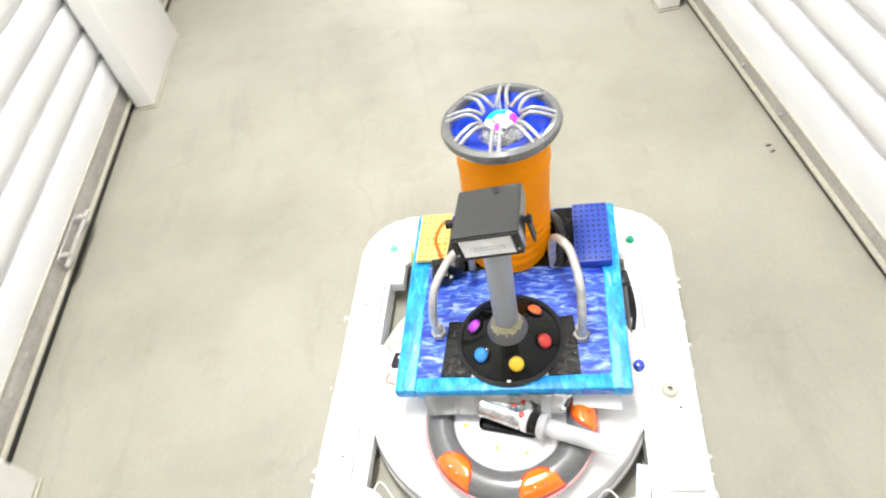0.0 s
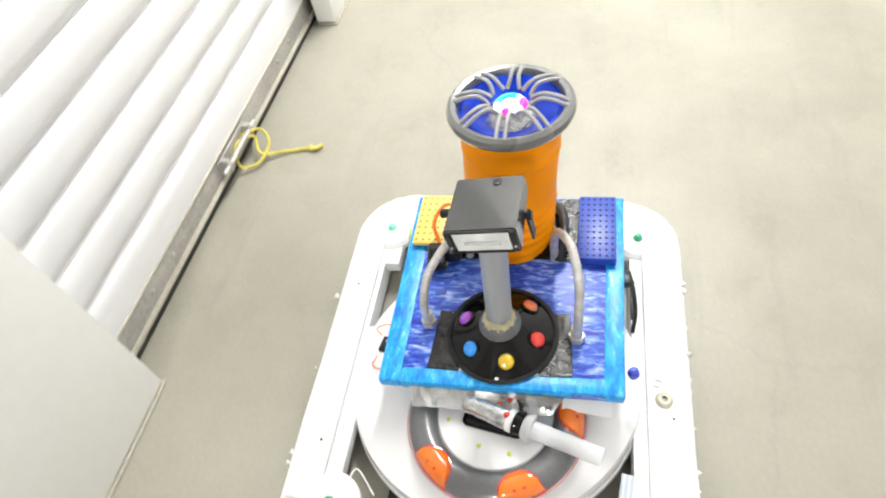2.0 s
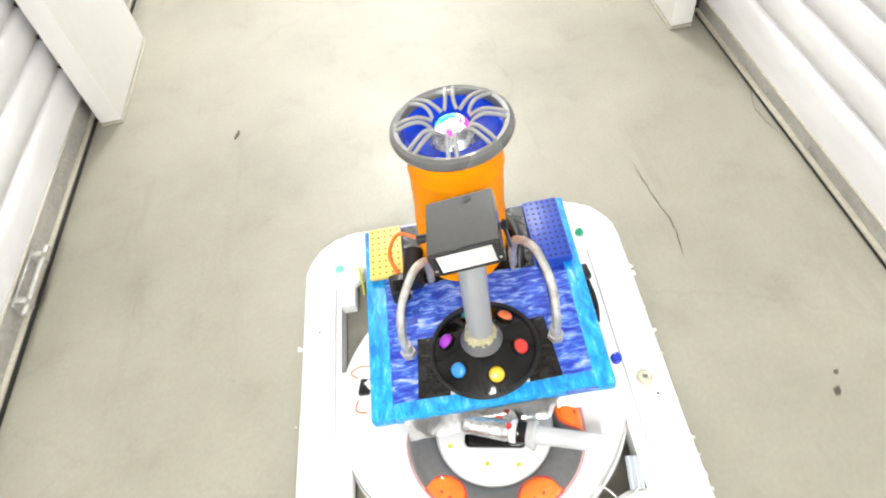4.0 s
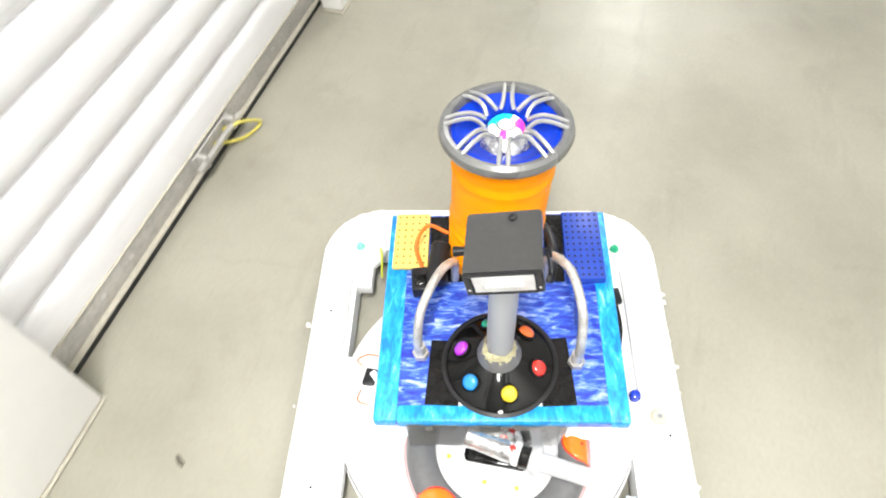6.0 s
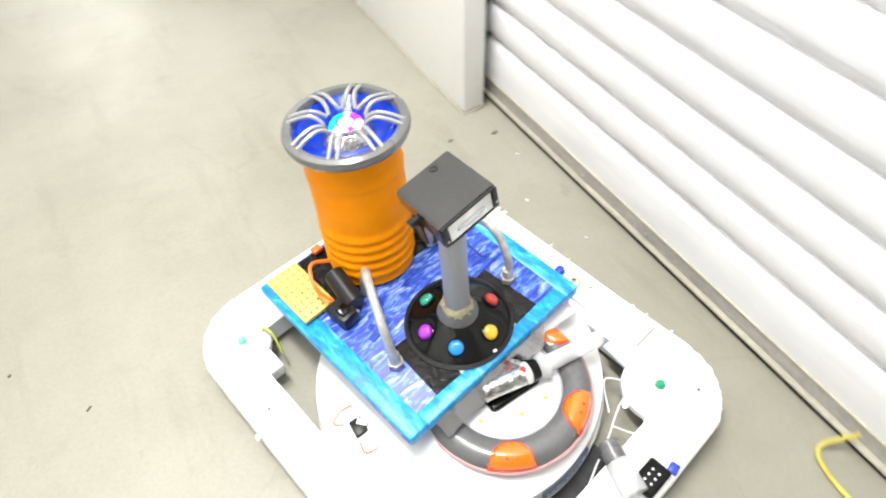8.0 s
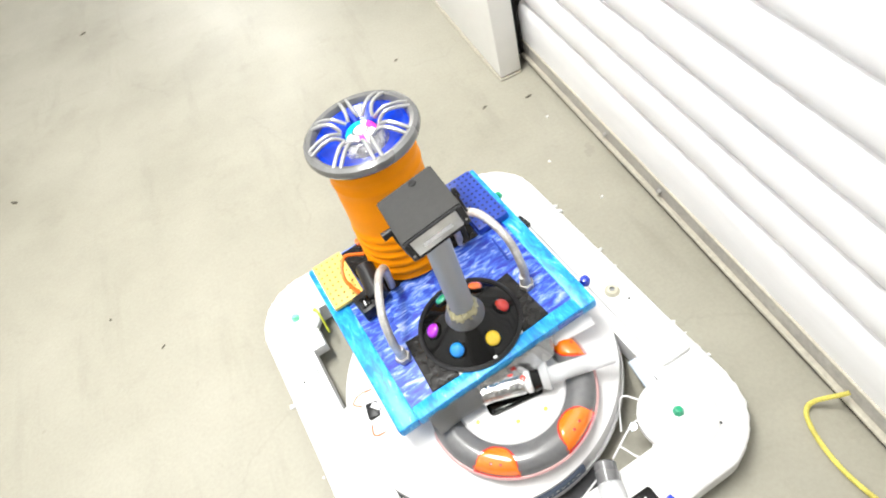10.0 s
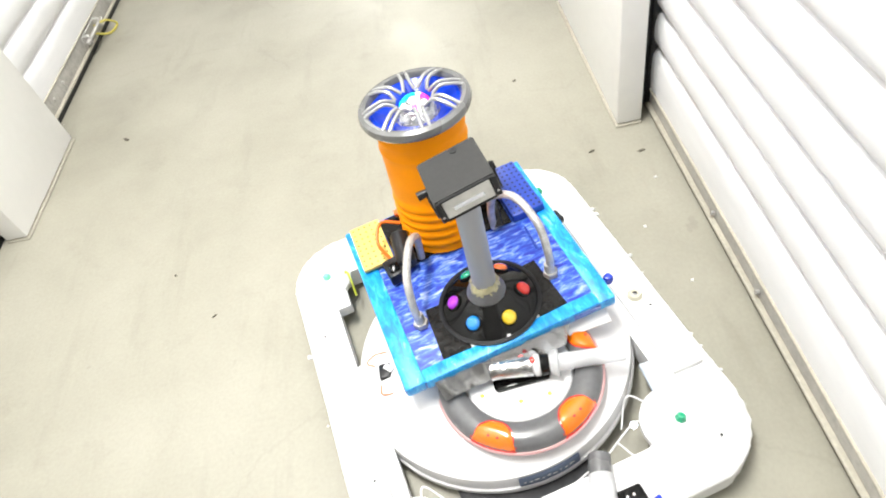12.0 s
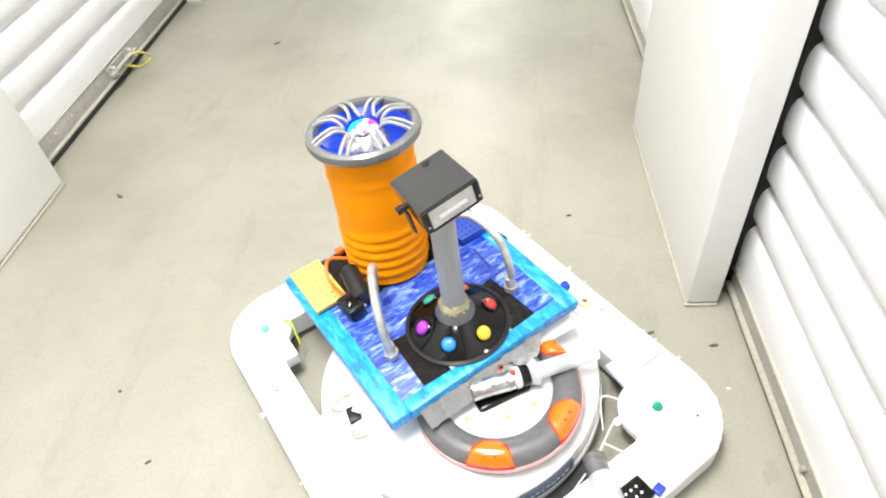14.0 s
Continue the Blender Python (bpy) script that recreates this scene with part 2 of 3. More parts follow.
def spin(profile, seg=48, m=None, bm=None, start=0.0, sweep=360.0):
    """Turns (radius, z) points about z."""
    bm = bm or bmesh.new()
    full = sweep >= 360
    rings = []
    count = seg if full else seg + 1
    for r, z in profile:
        if r < 1e-6 and full:
            rings.append([bm.verts.new((0, 0, z))])
        else:
            rings.append([bm.verts.new((r * math.cos(radians(start + sweep * i / seg)), r * math.sin(radians(start + sweep * i / seg)), z)) for i in range(count)])
    for a, b in zip(rings, rings[1:]):
        for i in range(seg):
            j = (i + 1) % count
            q = [a[0] if len(a) == 1 else a[i], a[0] if len(a) == 1 else a[j], b[0] if len(b) == 1 else b[j], b[0] if len(b) == 1 else b[i]]
            q = list(dict.fromkeys(q))
            if len(q) > 2:
                bm.faces.new(q)
    if not full:
        for i in (0, seg):
            bm.faces.new([r[i] for r in rings] if i else [r[i] for r in reversed(rings)])
    if m is not None:
        bmesh.ops.transform(bm, matrix=m, verts=[v for r in rings for v in r])
    return bm


def along(p0, p1):
    """The pose that puts z along p0 to p1, with its foot at p0."""
    d = Vector(p1) - Vector(p0)
    return Matrix.Translation(p0) @ d.to_track_quat("Z", "Y").to_matrix().to_4x4(), d.length


def rod(p0, p1, r, r2=None, seg=20, bm=None, edge=0.12):
    m, h = along(p0, p1)
    r2 = r if r2 is None else r2
    e = min(r, r2) * edge
    return spin([(0, 0), (r - e, 0), (r, e), (r2, h - e), (r2 - e, h), (0, h)], seg, m, bm)


def smooth_path(points, steps=8):
    p = [Vector(q) for q in points]
    p = [2 * p[0] - p[1]] + p + [2 * p[-1] - p[-2]]
    out = []
    for a, b, c, d in zip(p, p[1:], p[2:], p[3:]):
        for i in range(steps):
            t = i / steps
            out.append(0.5 * (2 * b + (c - a) * t + (2 * a - 5 * b + 4 * c - d) * t * t + (3 * b - a - 3 * c + d) * t ** 3))
    return out + [p[-2]]


def hose(points, r, seg=10, steps=8, bm=None):
    bm = bm or bmesh.new()
    path = smooth_path(points, steps)
    rings, up = [], Vector((0, 0, 1))
    for i, c in enumerate(path):
        d = (path[min(i + 1, len(path) - 1)] - path[max(i - 1, 0)]).normalized()
        side = d.cross(up)
        side = side.normalized() if side.length > 1e-3 else d.cross(Vector((0, 1, 0))).normalized()
        up = side.cross(d).normalized()
        rings.append([bm.verts.new(c + r * (math.cos(a) * side + math.sin(a) * up)) for a in (2 * math.pi * k / seg for k in range(seg))])
    for a, b in zip(rings, rings[1:]):
        for i in range(seg):
            bm.faces.new([a[i], a[(i + 1) % seg], b[(i + 1) % seg], b[i]])
    bm.faces.new(rings[0][::-1])
    bm.faces.new(rings[-1])
    return bm


def rounded(x0, x1, y0, y1, r, n=8):
    out = []
    for cx, cy, a in ((x1 - r, y1 - r, 0), (x0 + r, y1 - r, 90), (x0 + r, y0 + r, 180), (x1 - r, y0 + r, 270)):
        out += [(cx + r * math.cos(radians(a + 90 * i / n)), cy + r * math.sin(radians(a + 90 * i / n))) for i in range(n + 1)]
    return out


def slab(outline, z0, z1, bevel=0.0, inner=None):
    """An upright prism over an outline; inner, of as many points, is a hole through it."""
    bm = bmesh.new()

    def ring(pts, z):
        return [bm.verts.new((x, y, z)) for x, y in pts]

    def skirt(a, b):
        for i in range(len(a)):
            bm.faces.new([a[i], a[(i + 1) % len(a)], b[(i + 1) % len(a)], b[i]])

    def shrunk(pts, d):
        cx, cy = sum(p[0] for p in pts) / len(pts), sum(p[1] for p in pts) / len(pts)
        return [(x - d * (x - cx) / (math.hypot(x - cx, y - cy) + 1e-9), y - d * (y - cy) / (math.hypot(x - cx, y - cy) + 1e-9)) for x, y in pts]

    b0 = ring(outline, z0)
    mid = ring(outline, z1 - bevel)
    skirt(b0, mid)
    top = mid
    if bevel:
        for k in (0.3, 0.7, 1.0):
            a = k * math.pi / 2
            nxt = ring(shrunk(outline, bevel * (1 - math.cos(a))), z1 - bevel + bevel * math.sin(a))
            skirt(top, nxt)
            top = nxt
    if inner:
        it, ib = ring(inner, z1), ring(inner, z0)
        skirt(it, ib)
        for i in range(len(top)):
            j = (i + 1) % len(top)
            bm.faces.new([top[i], top[j], it[j], it[i]])
            bm.faces.new([b0[j], b0[i], ib[i], ib[j]])
    else:
        bm.faces.new(top)
        bm.faces.new(b0[::-1])
    bmesh.ops.recalc_face_normals(bm, faces=bm.faces)
    return bm


# ---- corridor ----
LEFT, RIGHT = -0.829, 0.656            # pier faces
LEFT_DOOR, RIGHT_DOOR = 0.078, 0.089   # how far the doors stand back
SOUTH, NORTH = -8.0, 9.5
DOOR_TOP = 2.13


def structure(name, bm, mat, label, smooth=False):
    return tagged(link(name, bm, mat, None, label, smooth), kind="structure")


structure("floor", box(-0.09, (SOUTH + NORTH) / 2, -0.06, 3.6, NORTH - SOUTH + 0.4, 0.12), CONCRETE, "worn beige sealed concrete corridor floor with hairline cracks")
structure("ceiling", box(-0.09, (SOUTH + NORTH) / 2, CEILING + 0.05, 3.6, NORTH - SOUTH + 0.4, 0.1), WALL, "plain white corridor ceiling")
structure("wall_south", box(-0.09, SOUTH - 0.05, CEILING / 2, 3.2, 0.1, CEILING - 0.01), WALL, "plain white end wall of the corridor")
structure("wall_north", box(-0.09, NORTH + 0.05, CEILING / 2, 3.2, 0.1, CEILING - 0.01), WALL, "plain white end wall of the corridor")
for side, face in ((-1, LEFT), (1, RIGHT)):
    structure("wall_west" if side < 0 else "wall_east", box(face + side * 0.72, (SOUTH + NORTH) / 2, CEILING / 2, 0.08, NORTH - SOUTH, CEILING - 0.01), WALL, "plain wall closing the storage units behind the doors")
    structure("trim", box(face + side * 0.2, (SOUTH + NORTH) / 2, (DOOR_TOP + CEILING) / 2, 0.4, NORTH - SOUTH, CEILING - DOOR_TOP - 0.004), WALL, "white header panel above the roller doors")


RETURN = 0.057                         # depth of a pier's folded sheet; the curtain runs on behind it


def pier(side, face, y0, width):
    """A white folded-sheet pier between two doors; its narrower core, coloured dark for the slot's shade, leaves room
    for the curtains.
    """
    ob = structure("wall_pier", box(face + side * RETURN / 2, y0 + width / 2, DOOR_TOP / 2 + 0.004, RETURN, width, DOOR_TOP - 0.01, 0.003, 2), WALL, "white sheet-metal pier between two roller doors", True)
    tagged(ob, "", "", "corridor piers")
    # added post; its dark colour stands in for the unlit cavity
    link("core", box(face + side * (RETURN + 0.141), y0 + width / 2, DOOR_TOP / 2 + 0.002, 0.28, width - 0.12, DOOR_TOP - 0.008), UNDER, ob, "added post, coloured dark for the shade in the slot")
    link("foot_trim", box(face + side * (RETURN / 2 - 0.002), y0 + width / 2, 0.003, RETURN + 0.004, width + 0.006, 0.006, 0.002, 1), SEALANT, ob, "pale bead of sealant along the foot")
    return ob


def corrugated(y0, y1, foot, top):
    """A curtain of broad convex slats with a sloped underside and a narrow groove between them; x is out of the door."""
    bm = bmesh.new()
    pitch, z = 0.0855, 0.0775
    prof = [(0.0125, foot), (0.0138, foot + 0.025), (0.0142, z + 0.65 * pitch), (0.0120, z + 0.82 * pitch), (0.0080, z + 0.92 * pitch), (0.0035, z + 0.97 * pitch)]
    z += pitch
    while z < top:
        for f, d in ((0.0, 0.0), (0.05, 0.0012), (0.13, 0.0070), (0.2, 0.0112), (0.27, 0.0132), (0.45, 0.0146), (0.65, 0.0142), (0.82, 0.0120), (0.92, 0.0080), (0.97, 0.0035)):
            prof.append((d, z + f * pitch))
        z += pitch
    a = [bm.verts.new((d, y0, z)) for d, z in prof]
    b = [bm.verts.new((d, y1, z)) for d, z in prof]
    for i in range(len(a) - 1):
        bm.faces.new([a[i], b[i], b[i + 1], a[i + 1]])
    return bm


def roller_door(side, x, y0, y1, lift, rise):
    """A sheet-steel curtain with bottom bar, pale lip, rubber seal of height lift and bar top at rise, black strips for
    the shade in the side gaps and a slide latch; built facing +x, turned for the other side.
    """
    w = y1 - y0
    door = tagged(new("roller_door"), "closed white ribbed steel roller door between two piers", "roller door", "storage unit doors")
    door.matrix_world = pose(x, (y0 + y1) / 2, 0, 0, 0, 0 if side < 0 else 180)
    h = w / 2
    wide = w + 0.09
    bm = corrugated(-wide / 2, wide / 2, rise - 0.006, DOOR_TOP - 0.02)
    bmesh.ops.translate(bm, verts=bm.verts, vec=(-0.0135, 0, 0))
    link("curtain", bm, DOOR, door, "white ribbed steel curtain")
    bar = link("bottom_bar", box(-0.012, 0, (lift + 0.008 + rise) / 2, 0.026, wide, rise - lift - 0.008, 0.003, 2), STEEL, door, "grey galvanised bottom bar")
    if lift > 0.01:
        link("bar_lip", box(-0.006, 0, rise + 0.001, 0.02, wide, 0.004, 0.0015, 1), SEALANT, bar, "pale folded top edge of the bar")
    link("bar_foot", box(0.002, 0, lift + 0.005, 0.016, wide, 0.008, 0.002, 1), SEALANT, bar, "pale angle foot of the bar")
    link("seal", box(-0.008, 0, lift / 2, 0.026, wide, lift, 0.002, 1), RUBBER, bar, "black rubber seal")
    # black strips added at the curtain's ends, where the gap lies in shade
    for s in (-1, 1):
        link("guide", box(-0.02, s * (h + 0.052), DOOR_TOP / 2 + 0.002, 0.05, 0.012, DOOR_TOP - 0.012, 0.002, 1), RUBBER, door, "added black strip standing in for the shaded gap")
    lz = rise - 0.022
    plate = link("latch", box(0.005, 0.0, lz, 0.006, 0.15, 0.032, 0.002, 1), STEEL, door, "steel slide latch")
    for s in (-1, 1):
        link("bracket", box(0.017, s * 0.06, lz, 0.024, 0.014, 0.034, 0.003, 1), STEEL, plate)
    link("handle", rod((0.024, -0.09, lz), (0.024, 0.09, lz), 0.006), STEEL, plate)
    for s in (-1, 1):
        for f in (0.28, 0.36):
            link("bolt", rod((0.001, s * w * f, lz), (0.008, s * w * f, lz), 0.005, seg=8), STEEL, bar)
    return door


L0, LSTEP, LWIDE = 0.2103, 1.524, 0.402
R0, RSTEP, RWIDE = 0.1624, 3.048, 0.604
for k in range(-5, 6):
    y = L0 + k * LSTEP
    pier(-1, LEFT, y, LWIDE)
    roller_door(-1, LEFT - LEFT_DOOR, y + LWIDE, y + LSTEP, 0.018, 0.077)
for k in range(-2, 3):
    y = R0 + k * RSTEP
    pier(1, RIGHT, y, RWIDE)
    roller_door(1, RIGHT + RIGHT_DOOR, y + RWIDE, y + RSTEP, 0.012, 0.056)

# ---- the robot ----
U = 0.3575                  # width of the deck, the unit of its parts
BASE = Matrix.Scale(U, 4)   # parts that stand on the level chassis, heights from the floor
DECK = Matrix.Scale(U, 4) @ Matrix.Translation((0, 0, 0.45)) @ Matrix.Rotation(radians(2.49), 4, Vector((-1.146, -2.211, 0)).normalized())
robot = tagged(new("robot"), "home-made white foam robot with orange tube, floodlight and blue deck", "robot")


def part(name, bm, mat, parent=None, label="", space=None, smooth=True):
    bmesh.ops.transform(bm, matrix=DECK if space is None else space, verts=bm.verts)
    return link(name, bm, mat, parent or robot, label, smooth)


def turned(x, y, z, rz=0.0, rx=0.0, ry=0.0):
    return pose(x, y, z, rx, ry, rz)


def jagged(pts, size, seed):
    rng = random.Random(seed)
    return [(x + rng.uniform(-size, size), y + rng.uniform(-size, size)) for x, y in pts]


# chassis: a hand-cut foam frame round a disc-shaped drive unit
def dense(pts, n=3):
    out = []
    for (x, y), (u, v) in zip(pts, pts[1:] + pts[:1]):
        out += [(x + (u - x) * i / n, y + (v - y) * i / n) for i in range(n)]
    return out


frame_out = jagged(dense(rounded(-0.887, 0.81, -0.77, 1.275, 0.3, 7), 4), 0.0035, 3)
frame_in = dense(rounded(-0.687, 0.56, -0.54, 1.0, 0.1, 7), 4)
chassis = part("base_frame", slab(frame_out, 0.045, 0.165, 0.02, frame_in), FOAM, None, "hand-cut white foam board frame with rounded corners", BASE)
part("underbody", spin([(0, 0.12), (0.56, 0.12), (0.58, 0.1), (0.57, 0.03), (0, 0.02)], 48, turned(-0.05, 0.2, 0)), UNDER, None, "dark round underbody of the drive unit", BASE)
part("skirt", slab(rounded(-0.45, 0.16, -0.55, -0.2, 0.04), 0.03, 0.055), UNDER, chassis, "dark board under the drive unit", BASE)
for x in (-0.36, 0.26):
    part("drive_wheel", rod((x - 0.03, 0.2, 0.1), (x + 0.03, 0.2, 0.1), 0.1, seg=24), RUBBER, None, "black drive wheel out of sight", BASE)
for x, y in ((-0.79, 1.1), (0.7, 1.1), (-0.79, -0.6), (0.68, -0.6)):
    part("skid", box(x, y, 0.024, 0.05, 0.05, 0.048, 0.008), DARK, chassis, "dark skid under the frame", BASE)
part("gap_filler", box(-0.668, 0.04, 0.12, 0.05, 0.72, 0.07, 0.006), FOAM, chassis, "thin white foam strip beside the drive unit", BASE)
part("corner_block", box(-0.652, 0.888, 0.13, 0.075, 0.225, 0.07, 0.006), FOAM, chassis, "square white foam block in the corner", BASE)
strip = part("channel", box(0.527, -0.305, 0.158, 0.06, 0.23, 0.02, 0.004, 1, Matrix.Rotation(radians(-7), 4, "Z")), CHANNEL, chassis, "bluish clear plastic channel", BASE)
for d in (-0.018, 0.004, 0.022):
    part("channel_rib", box(0.527 + d, -0.305, 0.1695, 0.006, 0.228, 0.006, 0.0015, 1, Matrix.Rotation(radians(-7), 4, "Z")), SHELL, strip, "", BASE)
# raised white corner pads
for x, y, w in ((-0.69, 1.0, 0.13), (0.6, 1.0, 0.12), (0.52, -0.49, 0.165), (-0.66, -0.45, 0.13)):
    pad = part("corner_pad", spin([(0, 0.02), (w - 0.02, 0.02), (w, 0.0), (w, -0.03), (0, -0.03)], 28, turned(x, y, 0.17)), FOAM, chassis, "round white pad", BASE)
    rng = random.Random(int(100 * x))
    bm = spin([(0, 0.03), (0.014, 0.026), (0.024, 0.008), (0.024, 0), (0, 0)], 7, turned(x, y, 0.19, rng.uniform(0, 90)))
    # the far left light takes the colour paled as if overexposed
    part("green_light", bm, LEDGREEN_WASHED if x < 0 < y else LEDGREEN, pad, "small faceted green light", BASE)
# long side rails of rough foam
for x, y0, y1 in ((-0.785, -0.45, 1.0), (0.69, -0.3, 1.0)):
    part("side_rail", box(x, (y0 + y1) / 2, 0.175, 0.15, y1 - y0, 0.035, 0.012), FOAM, chassis, "thin white foam rail", BASE)
for i, (x, y) in enumerate(((0.72, 0.05), (0.62, -0.62), (-0.79, 0.62), (-0.76, -0.2))):
    part("screw", spin([(0, 0.003), (0.0045, 0.002), (0.006, 0), (0, 0)], 10, turned(x, y, 0.194)), DARK, chassis, "tiny dark screw", BASE)
sock = part("socket", spin([(0.012, 0.02), (0.026, 0.022), (0.034, 0.014), (0.038, 0), (0.012, 0)], 20, turned(0.685, 0.13, 0.19)), BEIGE, chassis, "worn beige round socket", BASE)
part("socket_pin", spin([(0, 0.012), (0.01, 0.01), (0.012, 0), (0, 0)], 12, turned(0.685, 0.13, 0.19)), PIPE, sock, "grey pin", BASE)
part("wire_ring", hose([(0.66 + 0.02 * math.cos(0.9 * k), 0.205 + 0.016 * math.sin(0.9 * k), 0.197) for k in range(7)], 0.003, 6), SHELL, chassis, "small white wire ring", BASE)
part("slot_cover", box(0.57, 0.64, 0.166, 0.022, 0.22, 0.012, 0.004), DARK, chassis, "black slot with cables", BASE)
for i in range(2):
    part("cable", hose([(0.56 + 0.009 * i, 0.46, 0.17), (0.575 + 0.009 * i, 0.56, 0.185), (0.57 + 0.009 * i, 0.68, 0.182), (0.565, 0.78, 0.17)], 0.005, 8), DARK, chassis, "thin cable", BASE)

rng = random.Random(21)
for i in range(26):
    y = rng.uniform(-0.45, 0.75)
    x = 0.806 if i % 4 else -0.893
    k = rng.uniform(0.006, 0.02)
    part("foam_burr", spin([(0, 1.1 * k), (0.5 * k, 0.6 * k), (k, 0), (0.4 * k, -0.4 * k), (0, -0.5 * k)], 5, turned(x, y, rng.uniform(0.1, 0.175), rng.uniform(0, 90), rng.uniform(-40, 40), rng.uniform(30, 110) * (1 if x > 0 else -1))), FOAM, chassis, "torn bit of foam", BASE)

# drive unit: a white disc with a shallow dome
saucer = part("drive_disc", spin([(0, -0.175), (0.37, -0.175), (0.43, -0.19), (0.54, -0.225), (0.615, -0.25), (0.648, -0.27), (0.656, -0.3), (0.652, -0.37), (0.62, -0.385)], 96, turned(-0.065, 0.205, 0)), SHELL, None, "round white plastic drive unit")
part("bumper", spin([(0.62, -0.345), (0.663, -0.349), (0.666, -0.365), (0.66, -0.395), (0.62, -0.4)], 96, turned(-0.065, 0.205, 0)), SHELL, saucer, "white bumper rim")
bm = spin([(0.654, -0.272), (0.663, -0.286), (0.664, -0.338), (0.656, -0.338)], 24, turned(-0.065, 0.205, 0), None, 257, 24)
lab = part("label_strip", bm, LABELBLUE, saucer, "slate blue strip with unreadable print")
for i in range(9):
    a = radians(259 + 2.3 * i)
    c, q = math.cos(a), math.sin(a)
    part("print_bar", box(-0.065 + 0.6635 * c, 0.205 + 0.6635 * q, -0.305 - 0.006 * (i % 2), 0.003, 0.008 + 0.006 * (i % 3), 0.006, turn=Matrix.Rotation(a, 4, "Z")), FOAM, lab, "pale bar")
# grey ring with orange lenses on the disc
CX, CY = -0.016, -0.04
ring_profile = [(0.245, -0.18), (0.245, -0.15), (0.26, -0.137), (0.29, -0.128), (0.325, -0.13), (0.35, -0.143), (0.365, -0.165), (0.368, -0.19)]
ring = part("ring", spin(ring_profile, 72, turned(CX, CY, 0)), RINGGREY, None, "mid-grey moulded plastic ring")
part("ring_base", spin([(0.2, -0.19), (0.374, -0.192), (0.377, -0.184), (0.371, -0.177), (0.2, -0.172)], 72, turned(CX, CY, 0)), REDEDGE, ring, "thin dull red edge under the ring")


def ring_height(r):
    for (r0, z0), (r1, z1) in zip(ring_profile, ring_profile[1:]):
        if r0 <= r <= r1 and r1 > r0:
            return z0 + (z1 - z0) * (r - r0) / (r1 - r0)
    return ring_profile[-1][1]


def half_moon(a, half, deep, lift, grow=0.0):
    """A half-moon laid on the ring, its straight side along the ring's outer edge."""
    bm = bmesh.new()
    rows = []
    n, m = 16, 7
    for i in range(n + 1):
        u = -1 + 2 * i / n
        d = deep * (1 - abs(u) ** 2.6) ** 0.6 + 0.004
        row = []
        for j in range(m + 1):
            v = j / m
            r = 0.3665 + grow - v * (d + 2 * grow)
            edge = min(1.0, 4.5 * (1 - abs(u)), 5 * v + 0.1, 5 * (1 - v)) if lift > 0 else 0.0
            ang = radians(a) + u * (half + grow) / 0.33
            row.append(bm.verts.new((CX + r * math.cos(ang), CY + r * math.sin(ang), ring_height(min(r, 0.3675)) + 0.003 + lift * max(edge, 0) ** 0.6)))
        rows.append(row)
    for p, q in zip(rows, rows[1:]):
        for j in range(m):
            bm.faces.new([p[j], p[j + 1], q[j + 1], q[j]])
    bmesh.ops.recalc_face_normals(bm, faces=bm.faces)
    return bm


for a in (-131.7, -67, 3.5):
    lens = part("orange_lens", half_moon(a, 0.088, 0.098, 0.012), AMBER, ring, "glossy orange half-moon lens")
    part("lens_rim", half_moon(a, 0.088, 0.098, 0.0, 0.006), GEM["red"], lens, "red rim")
    for d in (-3.4, 3.4):
        q = radians(a + d)
        part("lens_dot", spin([(0, 0.003), (0.0055, 0.002), (0.007, 0), (0, 0)], 8, turned(CX + 0.335 * math.cos(q), CY + 0.335 * math.sin(q), ring_height(0.335) + 0.0145)), GEM["red"], lens)
plate = part("centre_plate", spin([(0, -0.155), (0.235, -0.155), (0.245, -0.165), (0.245, -0.18), (0, -0.18)], 64, turned(CX, CY, 0)), SHELL, None, "white centre plate inside the ring")
part("recess", box(-0.01, -0.045, -0.154, 0.25, 0.16, 0.012, 0.02, 3, Matrix.Rotation(radians(-10), 4, "Z")), BLACKGLOSS, plate, "black recess")
for x, y in ((-0.064, -0.183), (-0.205, -0.085), (0.06, -0.205)):
    part("plate_dot", spin([(0, 0.004), (0.008, 0.003), (0.01, 0), (0, 0)], 12, turned(x, y, -0.155)), WIREYELLOW, plate, "small yellow-green dot")
# foil-wrapped cylinder with a clear nozzle
p0, p1, p2 = Vector((-0.13, -0.02, -0.1)), Vector((0.1, -0.105, -0.095)), Vector((0.42, -0.2, -0.11))
foil = part("foil_cylinder", rod(p0, p0.lerp(p1, 0.78), 0.047, seg=24), CHROME, None, "cylinder wrapped in crumpled foil")
part("band", rod(p0.lerp(p1, 0.78), p0.lerp(p1, 0.9), 0.048, seg=24), SHELL, foil, "white band")
part("collar", rod(p0.lerp(p1, 0.9), p0.lerp(p1, 1.06), 0.05, 0.044, 24), BLACKGLOSS, foil, "black collar")
part("cap", rod(p0.lerp(p1, 1.06), p0.lerp(p1, 1.22), 0.05, 0.062, 24), CLEAR, foil, "clear cap")
part("clear_tube", rod(p0.lerp(p1, 1.15), p2, 0.037, 0.035, 20), CLEAR, foil, "frosted clear tube")
part("red_button", spin([(0, 0.02), (0.01, 0.017), (0.015, 0.006), (0.015, 0), (0, 0)], 14, turned(0.048, -0.085, -0.058)), GEM["red"], foil, "small red button")
rng = random.Random(5)
bm = bmesh.new()
rows = []
